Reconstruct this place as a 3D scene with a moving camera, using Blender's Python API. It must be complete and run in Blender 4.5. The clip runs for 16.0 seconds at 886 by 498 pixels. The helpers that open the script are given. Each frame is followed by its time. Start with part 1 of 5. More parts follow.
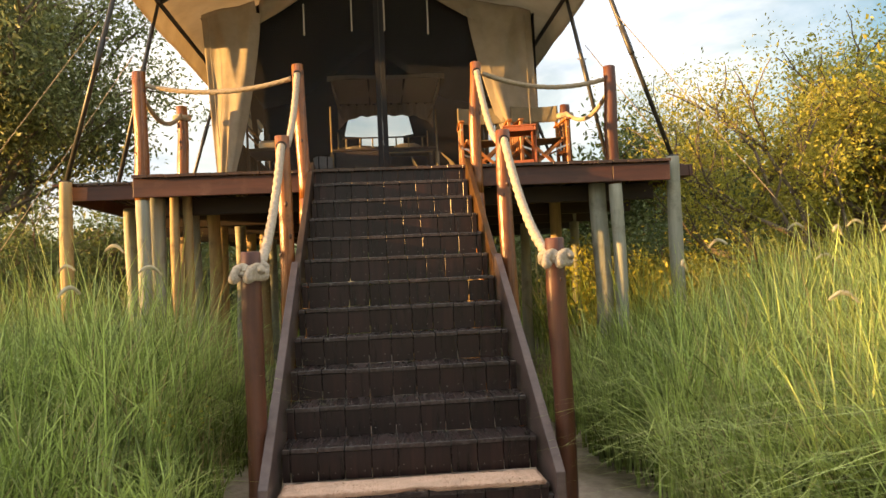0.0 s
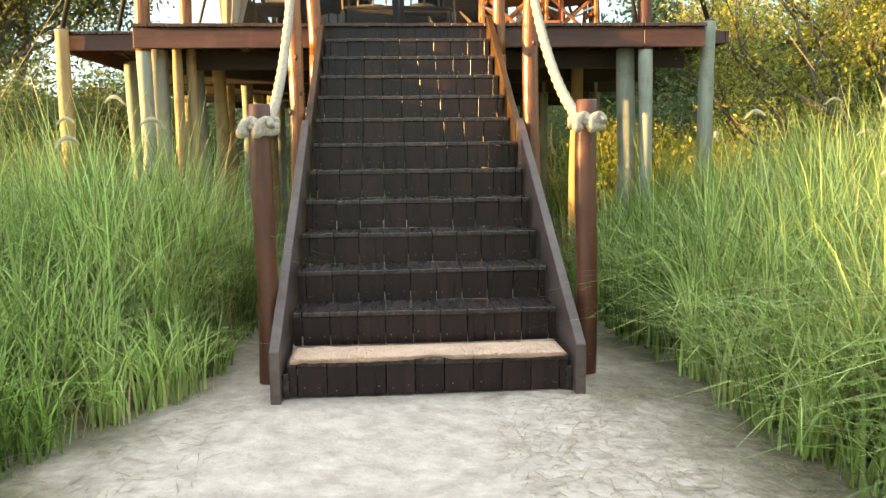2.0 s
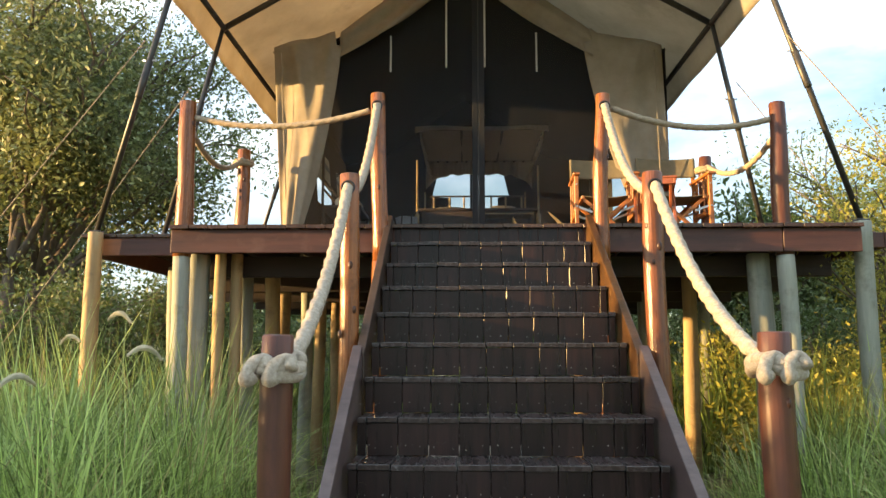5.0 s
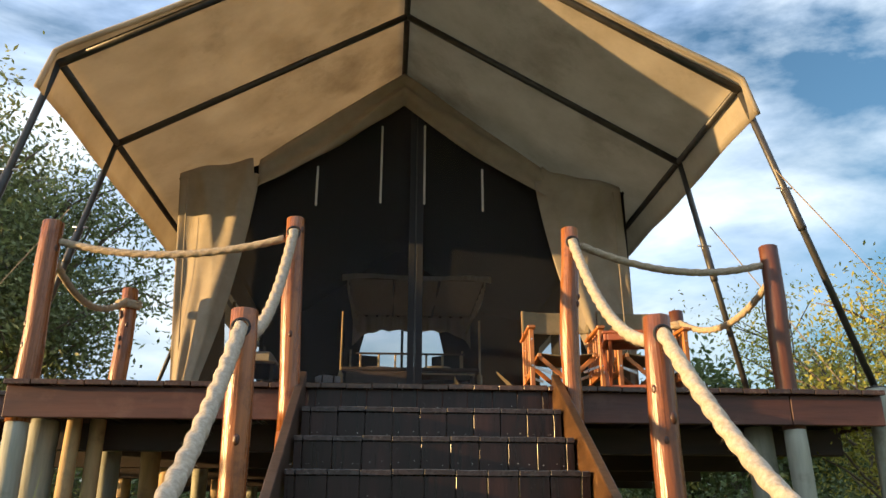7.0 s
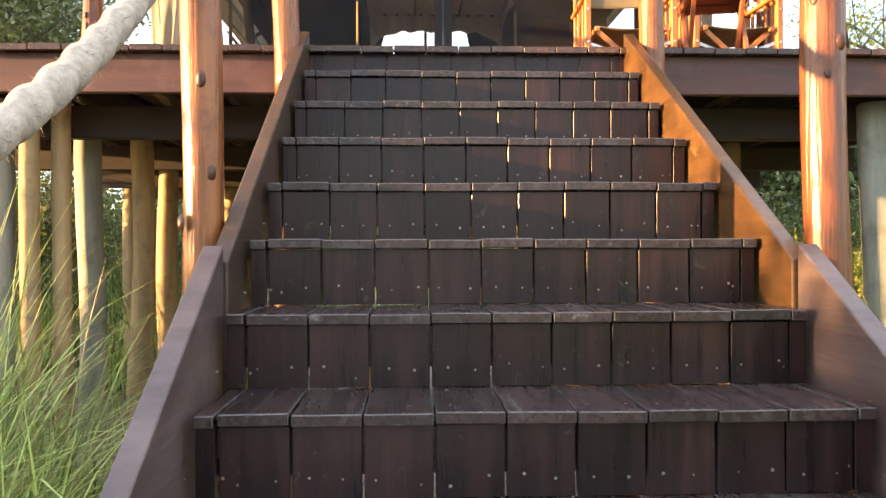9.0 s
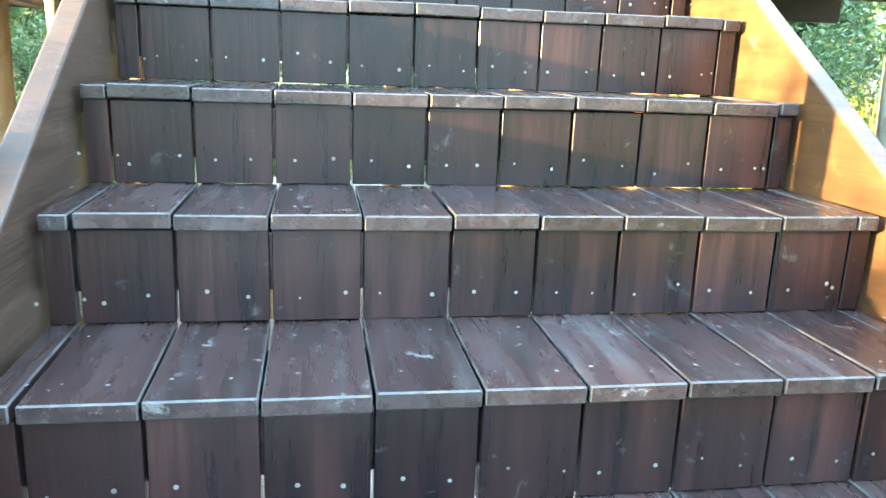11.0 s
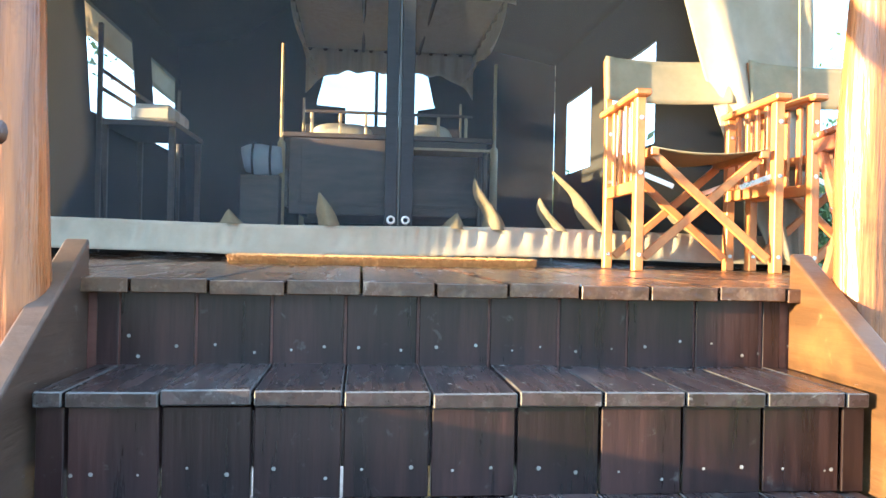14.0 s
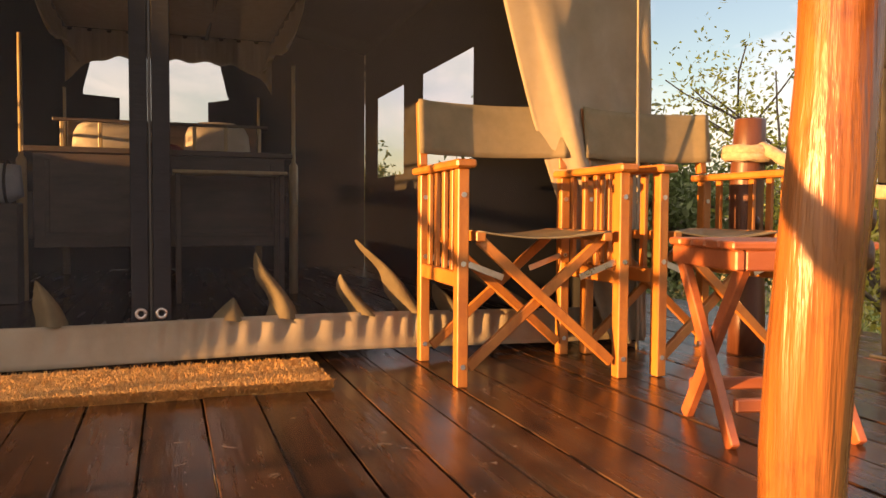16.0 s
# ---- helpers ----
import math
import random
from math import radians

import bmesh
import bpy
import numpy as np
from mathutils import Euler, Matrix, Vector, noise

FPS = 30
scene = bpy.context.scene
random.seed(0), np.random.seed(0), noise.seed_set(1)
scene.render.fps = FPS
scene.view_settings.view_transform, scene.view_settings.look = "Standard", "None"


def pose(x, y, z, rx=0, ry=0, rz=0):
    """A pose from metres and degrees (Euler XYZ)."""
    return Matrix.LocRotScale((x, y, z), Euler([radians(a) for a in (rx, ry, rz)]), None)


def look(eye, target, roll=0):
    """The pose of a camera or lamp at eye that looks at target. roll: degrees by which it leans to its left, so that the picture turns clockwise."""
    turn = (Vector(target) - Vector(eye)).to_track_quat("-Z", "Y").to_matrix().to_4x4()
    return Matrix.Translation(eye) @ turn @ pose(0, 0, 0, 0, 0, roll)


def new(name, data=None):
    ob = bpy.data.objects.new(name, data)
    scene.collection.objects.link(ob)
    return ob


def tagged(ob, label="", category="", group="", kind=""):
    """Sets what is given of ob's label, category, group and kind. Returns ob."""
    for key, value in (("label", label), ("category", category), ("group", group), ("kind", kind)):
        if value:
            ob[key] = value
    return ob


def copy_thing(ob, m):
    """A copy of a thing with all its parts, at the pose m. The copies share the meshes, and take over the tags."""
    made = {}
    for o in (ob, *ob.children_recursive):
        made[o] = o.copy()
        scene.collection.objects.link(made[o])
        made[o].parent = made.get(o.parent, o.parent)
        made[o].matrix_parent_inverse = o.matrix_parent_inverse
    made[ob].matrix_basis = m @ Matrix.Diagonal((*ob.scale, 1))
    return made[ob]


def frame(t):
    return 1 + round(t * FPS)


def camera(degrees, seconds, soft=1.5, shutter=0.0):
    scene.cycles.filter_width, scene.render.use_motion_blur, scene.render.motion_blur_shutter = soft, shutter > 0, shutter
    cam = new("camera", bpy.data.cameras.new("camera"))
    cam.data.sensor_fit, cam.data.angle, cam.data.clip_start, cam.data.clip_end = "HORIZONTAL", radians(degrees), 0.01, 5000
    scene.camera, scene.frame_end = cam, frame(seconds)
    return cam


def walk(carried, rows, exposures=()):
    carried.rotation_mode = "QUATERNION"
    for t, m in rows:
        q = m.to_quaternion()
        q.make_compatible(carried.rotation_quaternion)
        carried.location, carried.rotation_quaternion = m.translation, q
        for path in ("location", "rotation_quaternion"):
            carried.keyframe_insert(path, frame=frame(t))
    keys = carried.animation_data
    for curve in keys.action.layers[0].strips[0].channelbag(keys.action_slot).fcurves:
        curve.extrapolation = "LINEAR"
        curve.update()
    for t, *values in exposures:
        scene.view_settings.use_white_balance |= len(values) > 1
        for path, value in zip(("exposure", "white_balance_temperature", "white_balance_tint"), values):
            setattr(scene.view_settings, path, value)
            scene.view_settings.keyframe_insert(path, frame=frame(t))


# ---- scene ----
cam = camera(59.4, 16.0)
PATH = [
    (0, (-0.117, -3.911, 1.227), (0.043, -1.919, 1.303), -2.5),
    (0.5, (-0.139, -3.9, 1.203), (0.031, -1.907, 1.172), -2.3),
    (1, (-0.177, -3.884, 1.189), (-0.008, -1.896, 1.059), -1.9),
    (1.5, (-0.201, -3.813, 1.175), (-0.044, -1.83, 0.965), -1.3),
    (2, (-0.174, -3.661, 1.166), (-0.04, -1.681, 0.919), -0.7),
    (2.5, (-0.126, -3.465, 1.179), (-0.021, -1.483, 0.932), -0.2),
    (3, (-0.131, -3.227, 1.192), (-0.062, -1.239, 0.993), 0.0),
    (3.5, (-0.152, -2.939, 1.218), (-0.112, -0.943, 1.094), -0.2),
    (4, (-0.153, -2.706, 1.276), (-0.15, -0.706, 1.269), 0.0),
    (4.5, (-0.145, -2.49, 1.315), (-0.209, -0.497, 1.459), 0.4),
    (4.7, (-0.174, -2.42, 1.33), (-0.235, -0.43, 1.526), 0.2),
    (6.8, (-0.226, -1.259, 1.515), (-0.132, 0.639, 2.139), 0.6),
    (7, (-0.236, -1.151, 1.525), (-0.105, 0.728, 2.196), 0.1),
    (7.5, (-0.235, -0.933, 1.518), (-0.083, 0.906, 2.29), -0.5),
    (8, (-0.217, -0.678, 1.47), (-0.139, 1.213, 2.117), 0.4),
    (8.5, (-0.238, -0.435, 1.35), (-0.165, 1.54, 1.661), -0.2),
    (10.8, (-0.276, 0.653, 1.634), (-0.02, 2.581, 1.168), 2.0),
    (11, (-0.283, 0.711, 1.649), (0.043, 2.626, 1.172), 2.1),
    (11.5, (-0.219, 0.879, 1.728), (0.091, 2.793, 1.237), 2.2),
    (12, (-0.224, 1.015, 1.797), (-0.108, 2.949, 1.299), 1.7),
    (12.2, (-0.225, 1.095, 1.848), (-0.169, 3.03, 1.344), 0.6),
    (12.5, (-0.241, 1.177, 1.978), (-0.143, 3.123, 1.525), 1.7),
    (12.8, (-0.231, 1.283, 2.039), (-0.08, 3.241, 1.662), 2.0),
    (13, (-0.202, 1.359, 2.067), (-0.051, 3.337, 1.807), 1.4),
    (13.2, (-0.179, 1.45, 2.162), (-0.034, 3.432, 1.94), 1.5),
    (13.5, (-0.167, 1.523, 2.216), (-0.055, 3.517, 2.117), 0.9),
    (14, (-0.189, 1.726, 2.338), (0.022, 3.715, 2.341), 1.2),
    (14.5, (-0.149, 1.857, 2.45), (0.261, 3.814, 2.512), 1.6),
    (15, (-0.024, 2.031, 2.581), (0.458, 3.971, 2.659), 2.1),
    (15.5, (0.017, 2.197, 2.656), (0.534, 4.129, 2.678), 0.9),
    (16, (0.018, 2.376, 2.781), (0.684, 4.26, 2.691), 0.4),
]
walk(cam, [(t, look(eye, target, roll)) for t, eye, target, roll in PATH],
     [(0, 1.75, 7500, 10), (1.5, 2.3, 6300, -5), (2.5, 2.5, 6300, -5), (4.0, 2.6, 5800, -6), (4.7, 2.1, 5900, 0), (7.0, 1.35, 5700, 3), (7.5, 1.25, 6600, 12), (8.0, 1.15, 6900, 13), (8.7, 2.2, 6500, 13),
      (10.8, 4.5, 4650, -12), (12.0, 4.5, 4650, -11), (12.5, 4.8, 4800, -9), (13.0, 4.7, 4600, -8), (13.5, 4.1, 4600, -7), (14.0, 3.6, 4500, -5), (14.5, 2.95, 6300, 9), (15.0, 2.38, 7300, 17), (16, 1.8, 8200, 27)])

# ---- world and sun ----
SUN_AZ, SUN_EL = math.atan2(-0.99, -0.14), radians(4.9)
world = bpy.data.worlds.new("evening_sky")
scene.world = world
world.use_nodes = True
wn, wl = world.node_tree.nodes, world.node_tree.links
wn.clear()
sky = wn.new("ShaderNodeTexSky")
sky.sky_type, sky.sun_disc = "NISHITA", False
sky.sun_elevation, sky.sun_rotation = SUN_EL, SUN_AZ
sky.dust_density, sky.ozone_density = 0.6, 2.0
wco = wn.new("ShaderNodeTexCoord")
wmap = wn.new("ShaderNodeMapping")
wmap.inputs["Scale"].default_value = (1.0, 1.0, 2.6)
wl.new(wco.outputs["Generated"], wmap.inputs["Vector"])
wnoi = wn.new("ShaderNodeTexNoise")
wnoi.inputs["Scale"].default_value, wnoi.inputs["Detail"].default_value = 2.3, 8
wnoi.inputs["Roughness"].default_value, wnoi.inputs["Distortion"].default_value = 0.55, 0.4
wl.new(wmap.outputs[0], wnoi.inputs["Vector"])
wramp = wn.new("ShaderNodeValToRGB")
wramp.color_ramp.elements[0].position, wramp.color_ramp.elements[1].position = 0.36, 0.70
wl.new(wnoi.outputs["Fac"], wramp.inputs[0])
wcol = wn.new("ShaderNodeTexNoise")
wcol.inputs["Scale"].default_value, wcol.inputs["Detail"].default_value = 3.5, 5
wl.new(wmap.outputs[0], wcol.inputs["Vector"])
wcr = wn.new("ShaderNodeValToRGB")
wcr.color_ramp.elements[0].color, wcr.color_ramp.elements[1].color = (3.6, 3.9, 4.8, 1), (6.3, 5.9, 5.5, 1)
wcr.color_ramp.elements[0].position, wcr.color_ramp.elements[1].position = 0.38, 0.62
wl.new(wcol.outputs["Fac"], wcr.inputs[0])
wsep = wn.new("ShaderNodeSeparateXYZ")
wl.new(wco.outputs["Generated"], wsep.inputs[0])
wrise = wn.new("ShaderNodeMapRange")
wrise.inputs[3].default_value, wrise.inputs[4].default_value = 0.55, 2.1
wl.new(wsep.outputs[2], wrise.inputs[0])
wover = wn.new("ShaderNodeVectorMath")
wover.operation = "SCALE"
wl.new(wcr.outputs[0], wover.inputs[0])
wl.new(wrise.outputs[0], wover.inputs["Scale"])
wmix = wn.new("ShaderNodeMixRGB")
wl.new(wramp.outputs[0], wmix.inputs[0])
wl.new(sky.outputs[0], wmix.inputs[1])
wl.new(wover.outputs[0], wmix.inputs[2])
wbg = wn.new("ShaderNodeBackground")
wbg.inputs["Strength"].default_value = 0.11
wl.new(wmix.outputs[0], wbg.inputs["Color"])
wout = wn.new("ShaderNodeOutputWorld")
wl.new(wbg.outputs[0], wout.inputs["Surface"])
sun = new("sun", bpy.data.lights.new("sun", "SUN"))
sun.data.energy, sun.data.angle, sun.data.color = 5.0, radians(0.6), (1.0, 0.57, 0.21)
sun.matrix_basis = look((0, 0, 0), (-math.sin(SUN_AZ) * math.cos(SUN_EL), -math.cos(SUN_AZ) * math.cos(SUN_EL), -math.sin(SUN_EL)))


# ---- materials ----
def mat(name, c0, c1, rough=0.6, scale=(6, 6, 6), bump=0.2, fine=60, stain=None, stain_scale=2.0, metal=0.0,
        through_light=0.0, per_piece=0.0, spec=0.5, island=0.0, scuff=None, scuff_scale=16.0):
    """Two-scale colour variation, stains and fine relief; the grain is stretched by its scale."""
    m = bpy.data.materials.new(name)
    m.use_nodes = True
    n, l = m.node_tree.nodes, m.node_tree.links
    n.clear()
    co, mp = n.new("ShaderNodeTexCoord"), n.new("ShaderNodeMapping")
    mp.inputs["Scale"].default_value = scale
    l.new(co.outputs["Object"], mp.inputs["Vector"])
    src = mp.outputs[0]
    if per_piece:
        info = n.new("ShaderNodeObjectInfo")
        mul = n.new("ShaderNodeMath")
        mul.operation = "MULTIPLY"
        mul.inputs[1].default_value = 37.0
        l.new(info.outputs["Random"], mul.inputs[0])
        add = n.new("ShaderNodeVectorMath")
        add.operation = "ADD"
        l.new(src, add.inputs[0])
        l.new(mul.outputs[0], add.inputs[1])
        src = add.outputs[0]
    a = n.new("ShaderNodeTexNoise")
    a.inputs["Scale"].default_value, a.inputs["Detail"].default_value, a.inputs["Roughness"].default_value = 1.0, 6, 0.65
    l.new(src, a.inputs["Vector"])
    r = n.new("ShaderNodeValToRGB")
    r.color_ramp.elements[0].color, r.color_ramp.elements[1].color = (*c0, 1), (*c1, 1)
    r.color_ramp.elements[0].position, r.color_ramp.elements[1].position = 0.32, 0.68
    l.new(a.outputs["Fac"], r.inputs[0])
    colour = r.outputs[0]
    if stain:
        b = n.new("ShaderNodeTexNoise")
        b.inputs["Scale"].default_value, b.inputs["Detail"].default_value = stain_scale, 8
        b.inputs["Roughness"].default_value = 0.7
        l.new(co.outputs["Object"] if not per_piece else src, b.inputs["Vector"])
        br = n.new("ShaderNodeValToRGB")
        br.color_ramp.elements[0].position, br.color_ramp.elements[1].position = 0.52, 0.74
        l.new(b.outputs["Fac"], br.inputs[0])
        mx = n.new("ShaderNodeMixRGB")
        l.new(br.outputs[0], mx.inputs[0])
        l.new(colour, mx.inputs[1])
        mx.inputs[2].default_value = (*stain, 1)
        colour = mx.outputs[0]
    if scuff:
        sv = n.new("ShaderNodeVectorMath")
        sv.operation = "ADD"
        l.new(co.outputs["Object"], sv.inputs[0])
        if per_piece:
            l.new(mul.outputs[0], sv.inputs[1])
        sn = n.new("ShaderNodeTexNoise")
        sn.inputs["Scale"].default_value, sn.inputs["Detail"].default_value = scuff_scale, 7
        sn.inputs["Roughness"].default_value, sn.inputs["Distortion"].default_value = 0.66, 0.5
        l.new(sv.outputs[0], sn.inputs["Vector"])
        sr = n.new("ShaderNodeValToRGB")
        sr.color_ramp.elements[0].position, sr.color_ramp.elements[1].position = 0.63, 0.75
        l.new(sn.outputs["Fac"], sr.inputs[0])
        sm = n.new("ShaderNodeMixRGB")
        l.new(sr.outputs[0], sm.inputs[0])
        l.new(colour, sm.inputs[1])
        sm.inputs[2].default_value = (*scuff, 1)
        colour = sm.outputs[0]
    if per_piece or island:
        hsv = n.new("ShaderNodeHueSaturation")
        rng = n.new("ShaderNodeMapRange")
        k = per_piece or island
        rng.inputs[3].default_value, rng.inputs[4].default_value = 1 - k, 1 + k
        if per_piece:
            l.new(info.outputs["Random"], rng.inputs[0])
        else:
            geo = n.new("ShaderNodeNewGeometry")
            l.new(geo.outputs["Random Per Island"], rng.inputs[0])
        l.new(rng.outputs[0], hsv.inputs["Value"])
        l.new(colour, hsv.inputs["Color"])
        colour = hsv.outputs[0]
    p = n.new("ShaderNodeBsdfPrincipled")
    l.new(colour, p.inputs["Base Color"])
    p.inputs["Metallic"].default_value = metal
    p.inputs["Specular IOR Level"].default_value = spec
    rr = n.new("ShaderNodeMapRange")
    rr.inputs[3].default_value, rr.inputs[4].default_value = max(0.02, rough - 0.12), min(1, rough + 0.12)
    l.new(a.outputs["Fac"], rr.inputs[0])
    l.new(rr.outputs[0], p.inputs["Roughness"])
    if bump:
        f = n.new("ShaderNodeTexNoise")
        f.inputs["Scale"].default_value, f.inputs["Detail"].default_value = fine, 4
        l.new(src if max(scale) > 2.5 * min(scale) else co.outputs["Object"], f.inputs["Vector"])
        if max(scale) > 2.5 * min(scale):
            f.inputs["Scale"].default_value = 3.0
        bp = n.new("ShaderNodeBump")
        bp.inputs["Strength"].default_value, bp.inputs["Distance"].default_value = bump, 0.01
        l.new(f.outputs["Fac"], bp.inputs["Height"])
        l.new(bp.outputs[0], p.inputs["Normal"])
    o = n.new("ShaderNodeOutputMaterial")
    last = p.outputs[0]
    if through_light:
        tr, ms = n.new("ShaderNodeBsdfTranslucent"), n.new("ShaderNodeMixShader")
        l.new(colour, tr.inputs["Color"])
        ms.inputs[0].default_value = through_light
        l.new(last, ms.inputs[1])
        l.new(tr.outputs[0], ms.inputs[2])
        last = ms.outputs[0]
    l.new(last, o.inputs["Surface"])
    return m


def screen_material(name, clear):
    """Woven insect screen: fine dark threads with holes, mixed as a part-clear cloth."""
    m = bpy.data.materials.new(name)
    m.use_nodes = True
    n, l = m.node_tree.nodes, m.node_tree.links
    n.clear()
    d, t, ms = n.new("ShaderNodeBsdfPrincipled"), n.new("ShaderNodeBsdfTransparent"), n.new("ShaderNodeMixShader")
    d.inputs["Base Color"].default_value, d.inputs["Roughness"].default_value = (0.040, 0.043, 0.050, 1), 0.75
    co, w = n.new("ShaderNodeTexCoord"), n.new("ShaderNodeTexNoise")
    w.inputs["Scale"].default_value, w.inputs["Detail"].default_value = 1.8, 4
    l.new(co.outputs["Object"], w.inputs["Vector"])
    rg = n.new("ShaderNodeMapRange")
    rg.inputs[3].default_value, rg.inputs[4].default_value = clear - 0.08, clear + 0.08
    l.new(w.outputs["Fac"], rg.inputs[0])
    l.new(rg.outputs[0], ms.inputs[0])
    l.new(d.outputs[0], ms.inputs[1])
    l.new(t.outputs[0], ms.inputs[2])
    o = n.new("ShaderNodeOutputMaterial")
    l.new(ms.outputs[0], o.inputs["Surface"])
    return m


# tread colour is lightened to carry the sky's sheen on the step tops
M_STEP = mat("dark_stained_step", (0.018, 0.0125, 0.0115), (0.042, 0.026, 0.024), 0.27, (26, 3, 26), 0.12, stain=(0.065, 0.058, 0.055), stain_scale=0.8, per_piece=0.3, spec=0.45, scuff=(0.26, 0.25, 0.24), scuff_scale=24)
M_WORN = mat("worn_step_edge", (0.014, 0.011, 0.010), (0.10, 0.094, 0.088), 0.5, (19, 19, 19), 0.2, stain=(0.025, 0.02, 0.017), stain_scale=9)
# same stained boards, with the upright faces' shade put into a darker colour
M_RISER = mat("shaded_stained_riser", (0.009, 0.0056, 0.0056), (0.024, 0.0115, 0.0105), 0.30, (26, 26, 2.2), 0.10, stain=(0.036, 0.017, 0.014), stain_scale=0.5, per_piece=0.3, spec=0.32, scuff=(0.07, 0.065, 0.06), scuff_scale=22)
M_DECK = mat("dark_oiled_deck", (0.030, 0.0145, 0.0085), (0.080, 0.037, 0.018), 0.25, (18, 1.6, 18), 0.16, stain=(0.13, 0.08, 0.045), stain_scale=1.2, per_piece=0.25, scuff=(0.30, 0.24, 0.18), scuff_scale=20)
M_STRINGER = mat("stained_stringer", (0.036, 0.019, 0.008), (0.080, 0.039, 0.013), 0.36, (6, 2, 22), 0.25, stain=(0.13, 0.062, 0.018), stain_scale=4, scuff=(0.20, 0.11, 0.04), scuff_scale=12)
M_STRINGERLOW = mat("weathered_stringer", (0.058, 0.038, 0.034), (0.115, 0.080, 0.072), 0.45, (6, 2, 22), 0.2, stain=(0.15, 0.11, 0.09), stain_scale=4)
M_STRINGERDULL = mat("dull_brown_stringer", (0.034, 0.021, 0.014), (0.072, 0.045, 0.030), 0.42, (6, 2, 22), 0.25, stain=(0.105, 0.066, 0.044), stain_scale=4, scuff=(0.15, 0.13, 0.11), scuff_scale=14)
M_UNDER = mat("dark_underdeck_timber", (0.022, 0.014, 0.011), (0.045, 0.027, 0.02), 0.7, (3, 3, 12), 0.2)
M_FASCIA = mat("red_brown_fascia", (0.05, 0.018, 0.012), (0.10, 0.036, 0.024), 0.5, (1.5, 10, 14), 0.2, stain=(0.14, 0.07, 0.05), stain_scale=3)
M_LOG = mat("varnished_log", (0.12, 0.040, 0.013), (0.35, 0.13, 0.038), 0.28, (24, 24, 1.3), 0.55, stain=(0.085, 0.027, 0.012), stain_scale=7)
M_LOGRED = mat("red_varnished_log", (0.095, 0.032, 0.013), (0.24, 0.085, 0.03), 0.30, (24, 24, 1.3), 0.5, stain=(0.06, 0.022, 0.012), stain_scale=7)
M_LOGDARK = mat("dark_varnished_log", (0.06, 0.021, 0.012), (0.125, 0.044, 0.022), 0.42, (14, 14, 1.4), 0.3, stain=(0.05, 0.02, 0.012), stain_scale=5)
M_POLE = mat("treated_grey_pole", (0.20, 0.21, 0.17), (0.36, 0.36, 0.29), 0.75, (12, 12, 1.2), 0.4, stain=(0.13, 0.12, 0.09), stain_scale=4)
M_POLEY = mat("bare_timber_pole", (0.28, 0.19, 0.09), (0.48, 0.34, 0.16), 0.75, (12, 12, 1.2), 0.4, stain=(0.14, 0.10, 0.06), stain_scale=4)
M_ROPE = mat("pale_rope", (0.31, 0.26, 0.19), (0.52, 0.45, 0.35), 0.9, (60, 60, 60), 0.6, fine=300)
M_ROPED = mat("weathered_rope", (0.30, 0.24, 0.16), (0.46, 0.37, 0.26), 0.9, (60, 60, 60), 0.6, fine=300)
M_CANVAS = mat("tan_canvas", (0.29, 0.245, 0.175), (0.37, 0.315, 0.235), 0.85, (5, 5, 5), 0.25, fine=350, stain=(0.25, 0.20, 0.14), stain_scale=1.4, through_light=0.16)
M_FLY = mat("fly_sheet_canvas", (0.44, 0.385, 0.29), (0.56, 0.50, 0.39), 0.8, (2.5, 2.5, 2.5), 0.2, fine=250, stain=(0.30, 0.25, 0.18), stain_scale=0.9, through_light=0.53)
# near-black, so the tent's inside gloom is put into the cloth colour
M_LINER = mat("gloom_dark_tent_liner", (0.016, 0.015, 0.014), (0.028, 0.026, 0.024), 0.9, (3, 3, 3), 0.2, fine=200)
# tan cloth colour that stands for sunlight on the screen
M_SUNPATCH = mat("sun_patch_cloth", (0.085, 0.068, 0.038), (0.15, 0.118, 0.068), 0.9, (14, 14, 14), 0.3, fine=300)
M_SCREEN = screen_material("insect_screen", 0.67)
M_BAND = mat("dark_webbing", (0.010, 0.011, 0.014), (0.020, 0.022, 0.027), 0.8, (8, 8, 30), 0.2)
M_STRAP = mat("pale_strap", (0.42, 0.40, 0.36), (0.55, 0.53, 0.48), 0.8, (20, 20, 20), 0.2)
M_METAL = mat("dark_painted_steel", (0.035, 0.033, 0.03), (0.07, 0.066, 0.06), 0.42, (10, 10, 10), 0.1, metal=0.3)
M_CHROME = mat("worn_steel", (0.5, 0.48, 0.45), (0.65, 0.63, 0.6), 0.3, (30, 30, 30), 0.1, metal=1.0)
M_NAIL = mat("galvanised_nail", (0.14, 0.135, 0.125), (0.34, 0.325, 0.30), 0.5, (30, 30, 30), 0.1, metal=0.4)
M_TEAK = mat("orange_teak", (0.33, 0.115, 0.025), (0.50, 0.20, 0.05), 0.42, (9, 9, 2.2), 0.2, stain=(0.27, 0.09, 0.03), stain_scale=7)
M_TABLE = mat("red_teak", (0.26, 0.07, 0.03), (0.40, 0.13, 0.055), 0.42, (3, 12, 12), 0.2, stain=(0.2, 0.05, 0.025), stain_scale=7)
M_SEAT = mat("olive_canvas", (0.20, 0.165, 0.095), (0.27, 0.22, 0.135), 0.85, (9, 9, 9), 0.25, fine=400, through_light=0.10)
M_COIR = mat("coir_mat", (0.44, 0.245, 0.085), (0.66, 0.40, 0.16), 0.95, (45, 45, 45), 0.8, fine=180)
M_STEPMAT = mat("worn_pale_mat", (0.55, 0.36, 0.25), (0.70, 0.49, 0.36), 0.95, (25, 25, 25), 0.7, fine=160, stain=(0.4, 0.27, 0.19), stain_scale=6)
